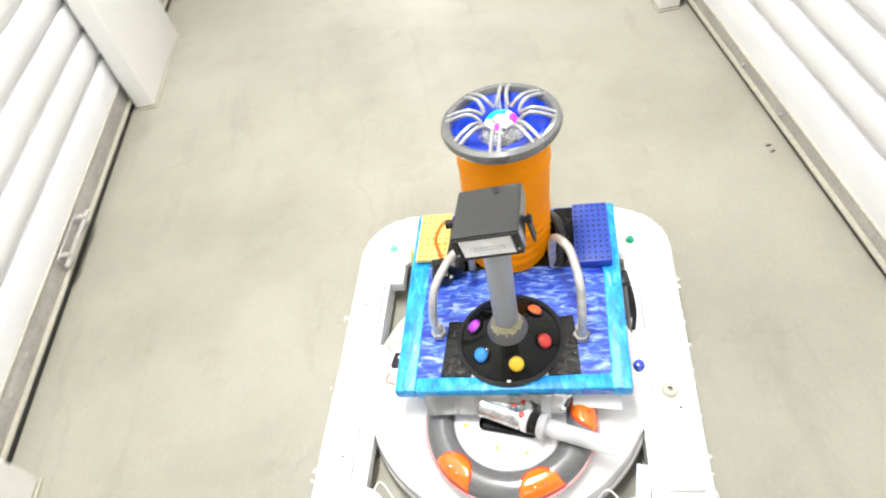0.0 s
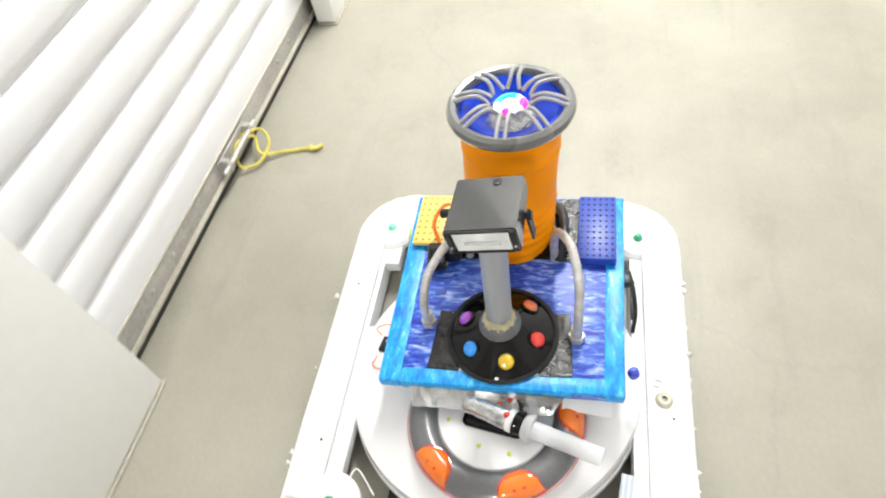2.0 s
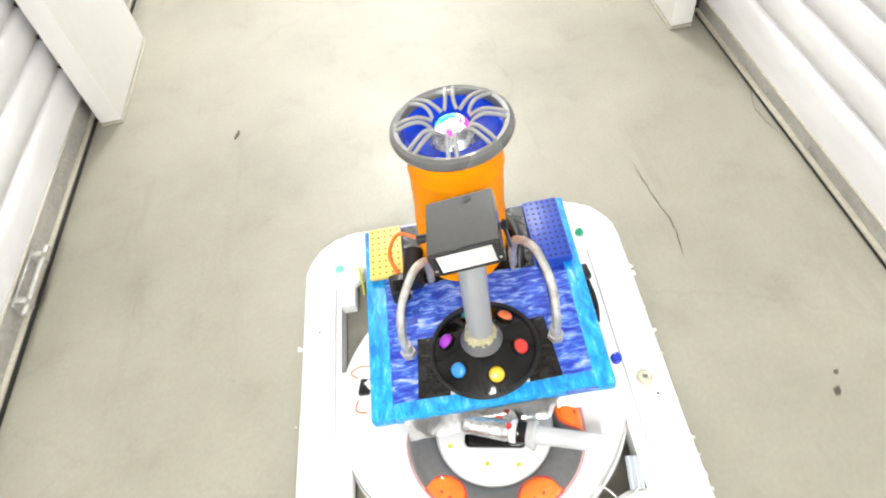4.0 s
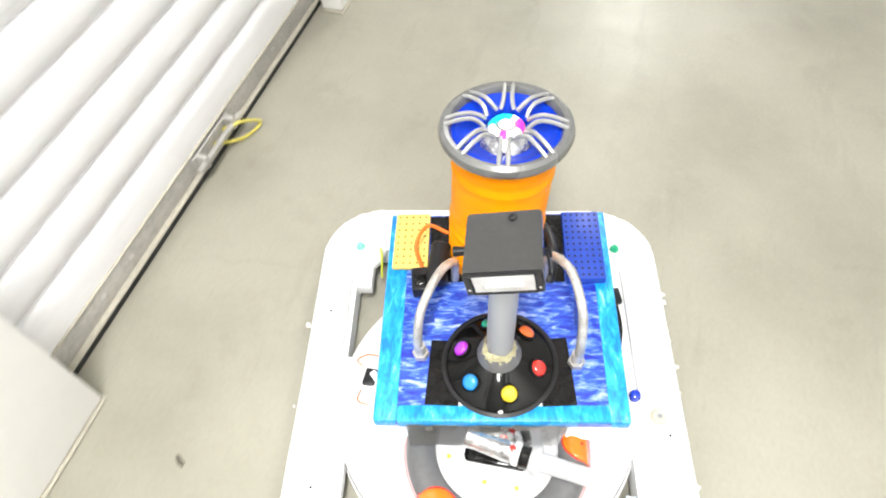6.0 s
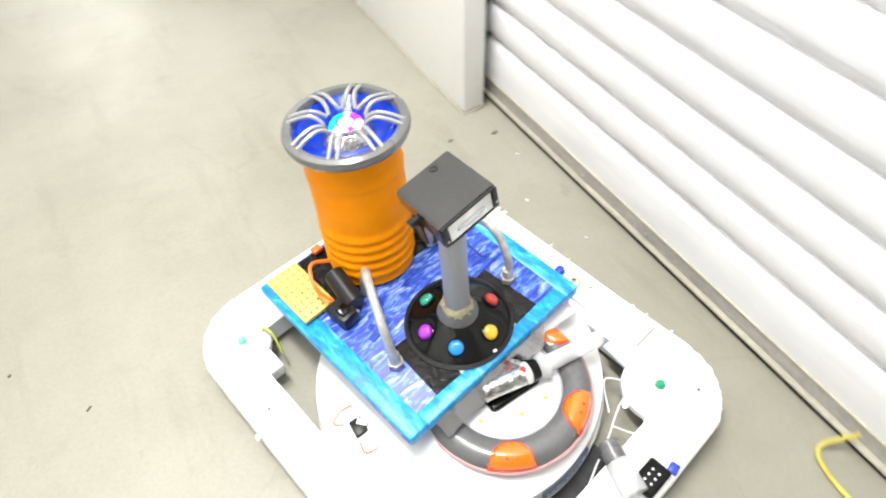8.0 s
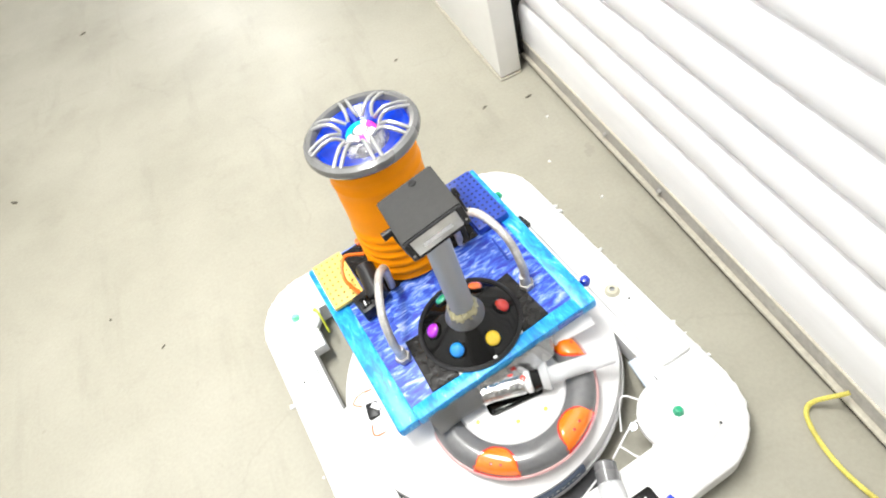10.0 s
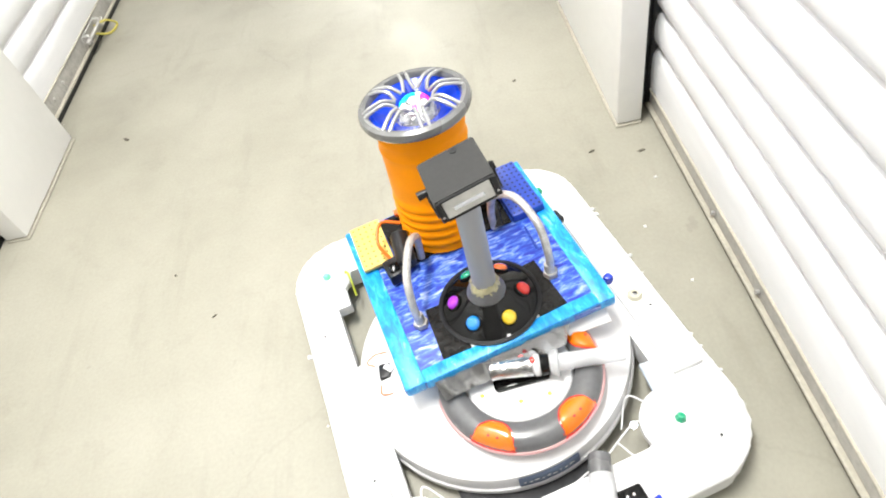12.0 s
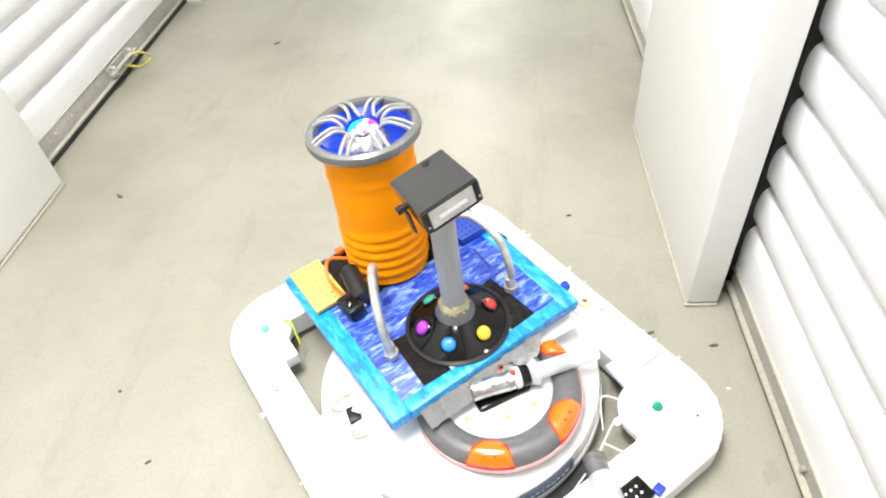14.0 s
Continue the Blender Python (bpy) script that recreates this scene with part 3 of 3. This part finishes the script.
for j, (y, z) in enumerate(((-0.006, -0.03), (-0.02, -0.05), (-0.038, -0.078), (-0.06, -0.104))):
    rows.append([bm.verts.new((-0.37 + (0.64 - 0.02 * j) * i / 22 + 0.004 * j, y + rng.uniform(-0.0035, 0.0035), z + rng.uniform(-0.0035, 0.0035) + 0.012 * (i / 22) * (j == 3))) for i in range(23)])
for a, b in zip(rows, rows[1:]):
    for i in range(22):
        bm.faces.new([a[i], b[i], b[i + 1], a[i + 1]])
bmesh.ops.solidify(bm, geom=bm.faces, thickness=0.005)
foil_tape = part("foil_strip", bm, FOILTAPE, None, "wrinkled silver foil tape under the deck's edge")
part("red_dot", spin([(0, 0.006), (0.012, 0.004), (0.016, 0), (0, 0)], 12, turned(0.012, -0.04, -0.074, 0, 52)), GEM["red"], foil_tape, "small red dot")
part("bracket_sheet", box(0.36, 0.02, -0.1, 0.2, 0.1, 0.012, 0.004, 1, pose(0, 0, 0, 28, 0, -6)), SHELL, None, "bent white sheet under the deck")
part("support_block", box(0.0, 0.56, -0.11, 0.72, 0.9, 0.13, 0.02), FOAM, None, "white foam block carrying the deck")

# nozzle, keypad and wires at the camera end
part("nozzle", rod((0.1, -0.575, 0.2), (0.14, -0.49, 0.2), 0.046, 0.046, 24), RINGGREY, None, "grey pipe stub", BASE)
part("nozzle_sleeve", rod((0.05, -0.7, 0.2), (0.105, -0.565, 0.2), 0.054, 0.05, 24), CLEAR, None, "clear sleeve", BASE)
pad = part("keypad", box(0.152, -0.7, 0.185, 0.15, 0.1, 0.035, 0.014, 3), BLACKGLOSS, None, "black keypad with pale dots", BASE)
for i in range(3):
    for j in range(2):
        part("key", spin([(0, 0.003), (0.0045, 0.002), (0.006, 0), (0, 0)], 8, turned(0.125 + 0.028 * i, -0.715 + 0.03 * j, 0.2025)), FOAM, pad, "", BASE)
part("blue_tag", box(0.255, -0.74, 0.172, 0.045, 0.04, 0.03, 0.006, 2, Matrix.Rotation(radians(10), 4, "Z")), BLUEBALL, None, "small blue tag", BASE)
for i, pts in enumerate((((0.3, -0.4, 0.1), (0.38, -0.3, 0.16), (0.45, -0.36, 0.15), (0.5, -0.42, 0.19)), ((0.2, -0.47, 0.1), (0.33, -0.42, 0.15), (0.43, -0.4, 0.14), (0.52, -0.33, 0.19)), ((-0.5, -0.38, 0.1), (-0.58, -0.3, 0.17), (-0.62, -0.4, 0.16), (-0.66, -0.33, 0.19)), ((-0.3, -0.5, 0.08), (-0.1, -0.55, 0.12), (0.1, -0.5, 0.1)), ((0.25, -0.45, 0.12), (0.3, -0.55, 0.14), (0.42, -0.5, 0.17)))):
    part("white_wire", hose(pts, 0.0045, 8), SHELL, None, "thin white wire", BASE)
part("headlight", spin([(0, 0.01), (0.012, 0.008), (0.016, 0), (0, 0)], 14, turned(0.33, -0.44, 0.2, 0, 40)), LEDCOOL, None, "small cool white light", BASE)
part("yellow_wire", hose([(-0.6, 0.95, 0.1), (-0.585, 0.98, 0.2), (-0.57, 0.92, 0.22), (-0.575, 0.86, 0.12)], 0.006, 8), WIREYELLOW, None, "short yellow-green wire", BASE)

# deck: a painted board with a bright blue border
deck = part("deck", box(0, 0.5175, -0.028, 1.0, 1.035, 0.056, 0.012, 2), PAINTBLUE, None, "streaky blue-painted foam board")
for n_, (cx, cy, sx, sy) in enumerate(((-0.455, 0.5175, 0.095, 1.038), (0.462, 0.5175, 0.08, 1.038), (0.01, 0.033, 0.83, 0.07))):
    part("border", box(cx, cy, -0.026, sx, sy, 0.062, 0.01, 2, Matrix.Rotation(radians((0.6, -0.5, 0.4)[n_]), 4, "Z")), PAINTCYAN, deck, "bright blue painted border")
for cx, cy, sx, sy, rz in ((-0.222, 0.205, 0.135, 0.285, -3), (0.222, 0.21, 0.135, 0.295, 4), (-0.235, 0.83, 0.15, 0.38, 2), (0.25, 0.83, 0.1, 0.38, -2), (0.0, 0.83, 0.4, 0.36, 0)):
    part("tape_patch", box(cx, cy, 0.003, sx, sy, 0.008, 0.003, 1, Matrix.Rotation(radians(rz), 4, "Z")), TAPEGREY, deck, "dark grey shiny tape patch")
for cx, cy, sx, sy, rz in ((-0.3, 0.45, 0.05, 0.035, 12), (0.33, 0.5, 0.012, 0.16, -4), (-0.28, 0.5, 0.03, 0.022, 30)):
    part("paint_dab", box(cx, cy, 0.001, sx, sy, 0.006, 0.0025, 1, Matrix.Rotation(radians(rz), 4, "Z")), BLUEPLATE, deck, "thick dab of dark blue paint")
part("white_patch", box(0.0, 0.115, 0.001, 0.33, 0.11, 0.006, 0.002, 1), FOAM, deck, "bare white board beside the disc")
for x, y in ((0.525, 0.6),):
    clip = part("side_clip", box(x * 0.985, y, -0.06, 0.045, 0.075, 0.035, 0.008, 2, Matrix.Rotation(radians(8), 4, "Z")), DARK, deck, "small black clip")
servo = part("servo", box(-0.562, 0.275, 0.2, 0.058, 0.078, 0.045, 0.008, 2, Matrix.Rotation(radians(-12), 4, "Z")), DARK, None, "black servo motor", BASE)
part("servo_arm", box(-0.54, 0.275, 0.229, 0.03, 0.05, 0.01, 0.005, 2, Matrix.Rotation(radians(35), 4, "Z")), SHELL, servo, "white servo arm", BASE)
for i, pts in enumerate((((-0.6, 0.33, 0.2), (-0.63, 0.36, 0.205), (-0.58, 0.385, 0.21), (-0.5, 0.37, 0.21)), ((-0.6, 0.22, 0.2), (-0.61, 0.17, 0.205), (-0.56, 0.15, 0.21), (-0.48, 0.17, 0.21)))):
    part("servo_wire", hose(pts, 0.0028, 8), WIREORANGE, servo, "orange wire", BASE)
part("blue_knob", spin([(0, 0.035), (0.018, 0.028), (0.025, 0.01), (0.02, -0.012), (0, -0.02)], 16, turned(0.535, 0.13, -0.055)), BLUEBALL, None, "round blue knob")

# perforated plates
def perforated(name, mat, hole, x0, x1, y0, y1, z, nx, ny, thick, label):
    ob = part(name, box((x0 + x1) / 2, (y0 + y1) / 2, z, x1 - x0, y1 - y0, thick, 0.006, 2), mat, deck, label)
    for i in range(nx):
        for j in range(ny):
            x, y = x0 + (x1 - x0) * (i + 0.6) / (nx + 0.2), y0 + (y1 - y0) * (j + 0.6) / (ny + 0.2)
            part("hole", spin([(0, 0.0012), (0.0056, 0.0012), (0.006, 0), (0, 0)], 8, turned(x, y, z + thick / 2)), hole, ob)
    return ob


perforated("yellow_plate", YELLOWPLATE, HOLEBROWN, -0.477, -0.315, 0.7, 1.01, 0.028, 5, 8, 0.024, "yellow perforated plastic plate")
perforated("blue_plate", BLUEPLATE, HOLE, 0.3, 0.468, 0.625, 1.0, 0.028, 6, 11, 0.044, "dark blue perforated plastic plate")
sw = part("switch_box", box(-0.335, 0.615, 0.045, 0.085, 0.12, 0.07, 0.01, 2, Matrix.Rotation(radians(6), 4, "Z")), DARK, deck, "black switch box")
part("rocker", box(-0.335, 0.6, 0.086, 0.05, 0.05, 0.018, 0.006, 2, pose(0, 0, 0, 14, 0, 6)), BLACKGLOSS, sw, "black rocker")
part("screw", spin([(0, 0.006), (0.008, 0.004), (0.01, 0), (0, 0)], 10, turned(-0.285, 0.575, 0.05)), STEEL, sw)
part("black_arm", rod((-0.27, 0.6, 0.06), (-0.25, 0.78, 0.1), 0.05, 0.045, 16), DARK, deck, "black rounded motor beside the tube")
part("orange_wire", hose([(-0.33, 0.67, 0.06), (-0.36, 0.75, 0.13), (-0.31, 0.84, 0.16), (-0.22, 0.83, 0.12)], 0.009, 8), WIREORANGE, deck, "orange wire loop")
part("thick_cable", hose([(0.22, 0.62, 0.03), (0.24, 0.72, 0.1), (0.23, 0.85, 0.08), (0.2, 0.95, 0.03)], 0.022, 10), DARK, deck, "thick black cable")
part("red_clip", box(-0.2, 1.0, 0.03, 0.05, 0.04, 0.03, 0.01), GEM["orange"], deck, "small orange clip")

# push-button disc
DX, DY = 0.002, 0.244
disc = part("button_disc", spin([(0, 0.1), (0.07, 0.098), (0.088, 0.09), (0.12, 0.072), (0.15, 0.054), (0.18, 0.036), (0.205, 0.022), (0.218, 0.012), (0.22, 0.003), (0, 0.002)], 72, turned(DX, DY, 0.003)), BLACKGLOSS, None, "glossy black domed disc with six coloured buttons")
part("disc_rim", spin([(0.216, 0.0), (0.233, 0.002), (0.236, 0.01), (0.222, 0.017), (0.214, 0.01)], 72, turned(DX, DY, 0.005)), DARK, disc, "black rim")
for key, x, y in (("yellow", 0.04, 0.074), ("blue", -0.13, 0.123), ("purple", -0.173, 0.288), ("green", -0.046, 0.42), ("orange", 0.119, 0.363), ("red", 0.162, 0.196)):
    dx, dy = x - DX, y - DY
    k = 0.158 / math.hypot(dx, dy)
    m = pose(DX + k * dx, DY + k * dy, 0.057) @ Matrix.Rotation(radians(36), 4, Vector((-dy, dx, 0)))
    btn = part("button", spin([(0, 0.019), (0.016, 0.0185), (0.025, 0.016), (0.031, 0.009), (0.033, 0.0), (0.033, -0.012), (0, -0.012)], 24, m), GEM[key], disc, key + " push button")
    part("button_rim", spin([(0.032, -0.014), (0.04, -0.012), (0.04, 0.0), (0.034, 0.004)], 24, m), BLACKGLOSS, btn, "thin rim")
part("disc_mark", spin([(0, 0.003), (0.008, 0.002), (0.01, 0), (0, 0)], 10, turned(DX, DY - 0.212, 0.02)), SHELL, disc, "small white mark")
part("pole_socket", spin([(0.054, 0.09), (0.085, 0.09), (0.088, 0.1), (0.075, 0.13), (0.06, 0.15), (0.052, 0.15)], 36, turned(0.0, 0.242, 0.0)), RINGGREY, disc, "dark grey pole socket")
rng = random.Random(8)
bm = spin([(0.05, 0.12), (0.064, 0.126), (0.069, 0.14), (0.063, 0.156), (0.054, 0.168), (0.05, 0.172)], 40, turned(0.0, 0.242, 0.0))
for v in bm.verts:
    v.co += Vector((rng.uniform(-1, 1), rng.uniform(-1, 1), rng.uniform(-1, 1))) * 0.006
part("glue_bead", bm, GLUE, disc, "ragged bead of yellowed glue")

# floodlight on its pole
pole = part("pole", rod((0.0, 0.242, 0.09), (0.022, 0.262, 0.705), 0.052, seg=32), PIPE, None, "grey plastic pipe")
FL = pose(0.018, 0.268, 0.75, 0, -9, -3)
part("lamp_mount", spin([(0, -0.03), (0.06, -0.03), (0.062, 0.03), (0, 0.03)], 24, FL @ pose(0, 0, -0.045)), DARK, pole, "dark mount")
W, D, H0 = 0.122, 0.12, 0.053
bm = bmesh.new()
v = [bm.verts.new(p) for p in ((-W, -D, -H0 + 0.0), (W, -D, -H0), (W * 0.96, D, -H0 * 0.35), (-W * 0.96, D, -H0 * 0.35), (-W, -D, H0), (W, -D, H0), (W * 0.98, D, H0), (-W * 0.98, D, H0))]
for f in ((0, 3, 2, 1), (4, 5, 6, 7), (0, 1, 5, 4), (1, 2, 6, 5), (2, 3, 7, 6), (3, 0, 4, 7)):
    bm.faces.new([v[i] for i in f])
bmesh.ops.bevel(bm, geom=bm.edges, offset=0.006, segments=2, affect="EDGES")
bmesh.ops.transform(bm, matrix=FL, verts=bm.verts)
flood = part("floodlight", bm, LAMPGREY, None, "charcoal metal floodlight housing", smooth=True)
part("reflector", box(0, -D - 0.001, 0.0, 0.19, 0.006, 0.088, 0.002, 1), LAMPGLASS, flood, "bright reflector behind glass", DECK @ FL)
part("lamp_tube", rod((-0.06, -D - 0.003, -0.006), (0.06, -D - 0.003, -0.006), 0.009, seg=12), CLEAR, flood, "unlit clear lamp tube", DECK @ FL)
for x in (-1, 1):
    part("bezel", box(x * 0.109, -D - 0.002, 0, 0.024, 0.014, 0.1, 0.004, 1), DARK, flood, "black end piece of the front frame", DECK @ FL)
    part("bezel_screw", rod((x * 0.109, -D - 0.006, -0.02), (x * 0.109, -D - 0.012, -0.02), 0.005, seg=10), STEEL, flood, "", DECK @ FL)
    part("bezel_bar", box(0, -D - 0.002, x * 0.049, 0.2, 0.012, 0.008, 0.002, 1), DARK, flood, "thin front frame bar", DECK @ FL)
    part("knob", rod((x * W, 0.0, -0.004 - 0.016 * x), (x * (W + 0.032 - 0.01 * x), 0.0, -0.004 - 0.016 * x), 0.014, 0.018, 12), DARK, flood, "black clamp knob", DECK @ FL)
    part("stirrup", box(x * (W + 0.01), 0.0, -0.065, 0.009, 0.045, 0.11, 0.003, 1), DARK, flood, "black stirrup arm", DECK @ FL)
part("top_stud", spin([(0.008, 0), (0.015, 0.001), (0.015, 0.003), (0.008, 0.003)], 20, FL @ pose(0.03, D - 0.03, H0)), DARK, flood, "small ring on the lid")

# orange tube with a loudspeaker grille on top
TB = along((-0.02, 0.805, 0.0), (0.035, 0.855, 0.69))[0]
prof = [(0.197, 0.0)]
for i in range(5):
    z = 0.035 + 0.052 * i
    prof += [(0.193, z), (0.202, z + 0.012), (0.206, z + 0.026), (0.202, z + 0.04)]
prof += [(0.197, 0.3), (0.2, 0.32), (0.201, 0.5), (0.199, 0.525), (0.205, 0.54), (0.206, 0.552), (0.2, 0.566), (0.2, 0.6), (0.204, 0.61), (0.2, 0.625), (0.201, 0.66), (0.202, 0.675), (0.2, 0.698)]
tube = part("orange_tube", spin(prof, 72, TB), ORANGE, None, "ribbed bright orange plastic tube")
for i in range(7):
    part("side_rib", box(0.196, -0.02, 0.07 + 0.085 * i, 0.03, 0.055, 0.055, 0.012, 3), ORANGE, tube, "moulded orange side rib", DECK @ TB)
G = pose(0.034, 0.858, 0.708, -1.0, 1, 0)
speaker = part("grille", spin([(0.2, -0.016), (0.234, -0.018), (0.25, -0.006), (0.256, 0.012), (0.25, 0.031), (0.234, 0.041), (0.217, 0.037), (0.207, 0.024), (0.204, 0.0)], 80, G), GRILLE, None, "grey spoked loudspeaker grille with a glowing centre")
for i in range(8):
    a = radians(-94 + 45 * i)
    for q in (-1, 1):
        pts = [(r * math.cos(a) - q * d * math.sin(a), r * math.sin(a) + q * d * math.cos(a), z) for d, r, z in ((0.0165, 0.226, 0.034), (0.016, 0.185, 0.053), (0.0155, 0.14, 0.064), (0.016, 0.115, 0.06), (0.0195, 0.095, 0.048), (0.026, 0.08, 0.032))]
        part("spoke", hose(pts, 0.0088, 8, 4), SPOKE, speaker, "", DECK @ G)
cone = part("cone", spin([(0.205, 0.012), (0.19, 0.018), (0.17, 0.008), (0.1, -0.035), (0.06, -0.04), (0, -0.04)], 64, G), CONE, speaker, "deep blue loudspeaker cone")
part("dust_cap", spin([(0, 0.03), (0.03, 0.028), (0.06, 0.018), (0.085, 0.0), (0.105, -0.02), (0.115, -0.036)], 40, G), CHROME, speaker, "silver dust cap")
for i in range(12):
    mat = (LEDPINK, LEDWHITE, LEDCYAN, LEDCYAN, LEDCYAN, LEDCYAN, LEDWHITE, LEDWHITE, LEDPINK, LEDWHITE, LEDWHITE, LEDPINK)[i]
    part("led_segment", spin([(0.04, 0.02), (0.042, 0.032), (0.055, 0.033), (0.068, 0.018), (0.062, 0.006)], 5, G, None, 30 * i + 2, 26), mat, speaker, "coloured light segment")
part("led_dome", spin([(0, 0.04), (0.01, 0.0395), (0.02, 0.036), (0.027, 0.03), (0.029, 0.018)], 28, G), LEDWHITE, speaker, "white glowing centre dome")

# braided hoses
for sx, pts in ((-1, ((-0.322, 0.282, 0.03), (-0.325, 0.29, 0.13), (-0.3, 0.36, 0.25), (-0.235, 0.5, 0.285), (-0.185, 0.6, 0.22), (-0.185, 0.64, 0.1), (-0.19, 0.65, 0.02))), (1, ((0.309, 0.245, 0.03), (0.315, 0.25, 0.14), (0.315, 0.33, 0.27), (0.28, 0.47, 0.33), (0.22, 0.59, 0.27), (0.2, 0.635, 0.14), (0.2, 0.64, 0.02)))):
    h = part("braided_hose", hose(pts, 0.0185, 12), BRAID, None, "braided steel hose in an arch")
    x, y, z = pts[0]
    part("hose_nut", spin([(0, 0), (0.034, 0), (0.036, 0.012), (0.034, 0.03), (0, 0.03)], 6, turned(x, y, 0.004)), STEEL, h, "hexagonal steel nut")
    part("ferrule", rod((x, y, 0.03), (x - 0.002 * sx, y + 0.004, 0.085), 0.024, 0.022, 16), BRAID, h, "steel ferrule")


# ---- ropes on the door latches ----
def rope(points, label):
    ob = link("rope", hose(points, 0.0038, 8, 10), ROPE, None, label)
    return tagged(ob, "", "rope", "latch ropes")


xl, xr = LEFT - LEFT_DOOR + 0.012, RIGHT + RIGHT_DOOR - 0.012
yb = 1.19
rope([(xl, yb + 0.02, 0.055), (xl + 0.035, yb + 0.05, 0.05), (xl + 0.06, yb + 0.025, 0.03), (xl + 0.045, yb - 0.025, 0.012), (xl + 0.01, yb - 0.045, 0.02), (xl, yb - 0.01, 0.055), (xl + 0.025, yb + 0.03, 0.045), (xl + 0.045, yb + 0.0, 0.02), (xl + 0.1, yb + 0.025, 0.006), (xl + 0.165, yb + 0.04, 0.006)], "short yellow rope knotted on a door latch")
rope([(xl + 0.15, yb + 0.045, 0.007), (xl + 0.168, yb + 0.033, 0.01), (xl + 0.18, yb + 0.05, 0.007), (xl + 0.156, yb + 0.03, 0.007)], "frayed knot at the end of the yellow rope")
y = -1.86
rope([(xl, y + 0.02, 0.055), (xl + 0.03, y + 0.06, 0.05), (xl + 0.04, y + 0.1, 0.012), (xl + 0.02, y + 0.05, 0.006), (xl, y - 0.02, 0.05)], "short loop of yellow rope on a door latch")
y = -3.38
rope([(xl, y - 0.02, 0.055), (xl + 0.06, y - 0.06, 0.02), (xl + 0.14, y - 0.05, 0.006), (xl + 0.165, y + 0.02, 0.006), (xl + 0.12, y + 0.07, 0.006), (xl + 0.05, y + 0.06, 0.03), (xl, y + 0.03, 0.055)], "loop of yellow rope hanging to the floor from a latch")
y = -4.0
rope([(xr, y + 0.1, 0.05), (xr - 0.04, y + 0.12, 0.012), (xr - 0.06, y + 0.09, 0.006), (xr - 0.065, y + 0.02, 0.006), (xr - 0.045, y - 0.06, 0.006), (xr - 0.02, y - 0.12, 0.006), (xr, y - 0.14, 0.04)], "loop of yellow rope lying on the floor by a door")
y = -1.15
rope([(xr, y, 0.06), (xr - 0.05, y - 0.06, 0.03), (xr - 0.07, y - 0.13, 0.006), (xr - 0.03, y - 0.16, 0.006), (xr - 0.01, y - 0.1, 0.006), (xr - 0.02, y - 0.02, 0.03), (xr, y + 0.04, 0.055)], "yellow rope tied to a door latch")


# ---- bits lying on the floor ----
def chip(x, y, length, width, rz, mat, label):
    rng = random.Random(int(1000 * (x + 9 * y)))
    pts = [(length * math.cos(2 * math.pi * k / 9) * rng.uniform(0.7, 1.1), width * math.sin(2 * math.pi * k / 9) * rng.uniform(0.6, 1.2)) for k in range(9)]
    ob = tagged(link("debris", slab(pts, 0.0, 0.0025, 0.0006), mat, None, label), "", "debris", "bits on the floor")
    ob.matrix_world = pose(x, y, 0.0005, 0, 0, rz)
    return ob


for x, y, ln, wd, rz in ((0.684, -2.98, 0.012, 0.003, 10), (0.579, -2.95, 0.009, 0.003, 20), (-0.436, -1.69, 0.014, 0.005, 30), (0.70, 2.62, 0.008, 0.003, 0), (0.70, 2.60, 0.008, 0.003, 0), (-0.397, -3.07, 0.004, 0.003, 0), (0.54, -0.87, 0.012, 0.007, 60), (-0.506, 0.064, 0.02, 0.005, 75), (0.461, -2.619, 0.008, 0.003, 15), (0.555, -0.838, 0.006, 0.004, 20), (-0.65, -2.495, 0.016, 0.006, -35), (-0.287, -3.208, 0.009, 0.002, 40)):
    chip(x, y, ln * 0.85, wd * 0.85, rz, SCRAP, "small dark scrap on the concrete floor")
for x, y in ((0.685, -3.07), (0.62, -3.2), (0.66, -3.35), (-0.3, -3.9)):
    chip(x, y, 0.004, 0.003, 0, FOAM, "tiny white crumb on the concrete floor")


def crack(points, width, seed):
    """A dirt-filled hairline crack: a thin ragged strip lying in the floor's surface."""
    rng = random.Random(seed)
    path = smooth_path([(x, y, 0.0006) for x, y in points], 7)
    bm = bmesh.new()
    rows = []
    for i, p in enumerate(path):
        d = (path[min(i + 1, len(path) - 1)] - path[max(i - 1, 0)]).normalized()
        n = Vector((-d.y, d.x, 0))
        taper = min(1.0, 5 * i / len(path) + 0.1, 5 * (1 - i / len(path)) + 0.1)
        c = p + n * rng.uniform(-0.0022, 0.0022)
        w = width * taper * rng.uniform(0.4, 1.2)
        rows.append([bm.verts.new(c - n * w), bm.verts.new(c + n * w)])
    for a, b in zip(rows, rows[1:]):
        bm.faces.new([a[0], b[0], b[1], a[1]])
    bmesh.ops.solidify(bm, geom=bm.faces, thickness=0.0004)
    return structure("floor_crack", bm, CRACK, "thin dirt-filled crack in the concrete floor")


crack(((0.4, -0.27), (0.405, -0.35), (0.413, -0.42), (0.419, -0.48), (0.41, -0.56)), 0.0012, 2)
crack(((0.75, -0.08), (0.72, -0.2), (0.735, -0.3)), 0.001, 4)


def motions():
    walk(robot, [(t, pose(x, y, 0, 0, 0, rz)) for t, x, y, rz in ROB])


motions()
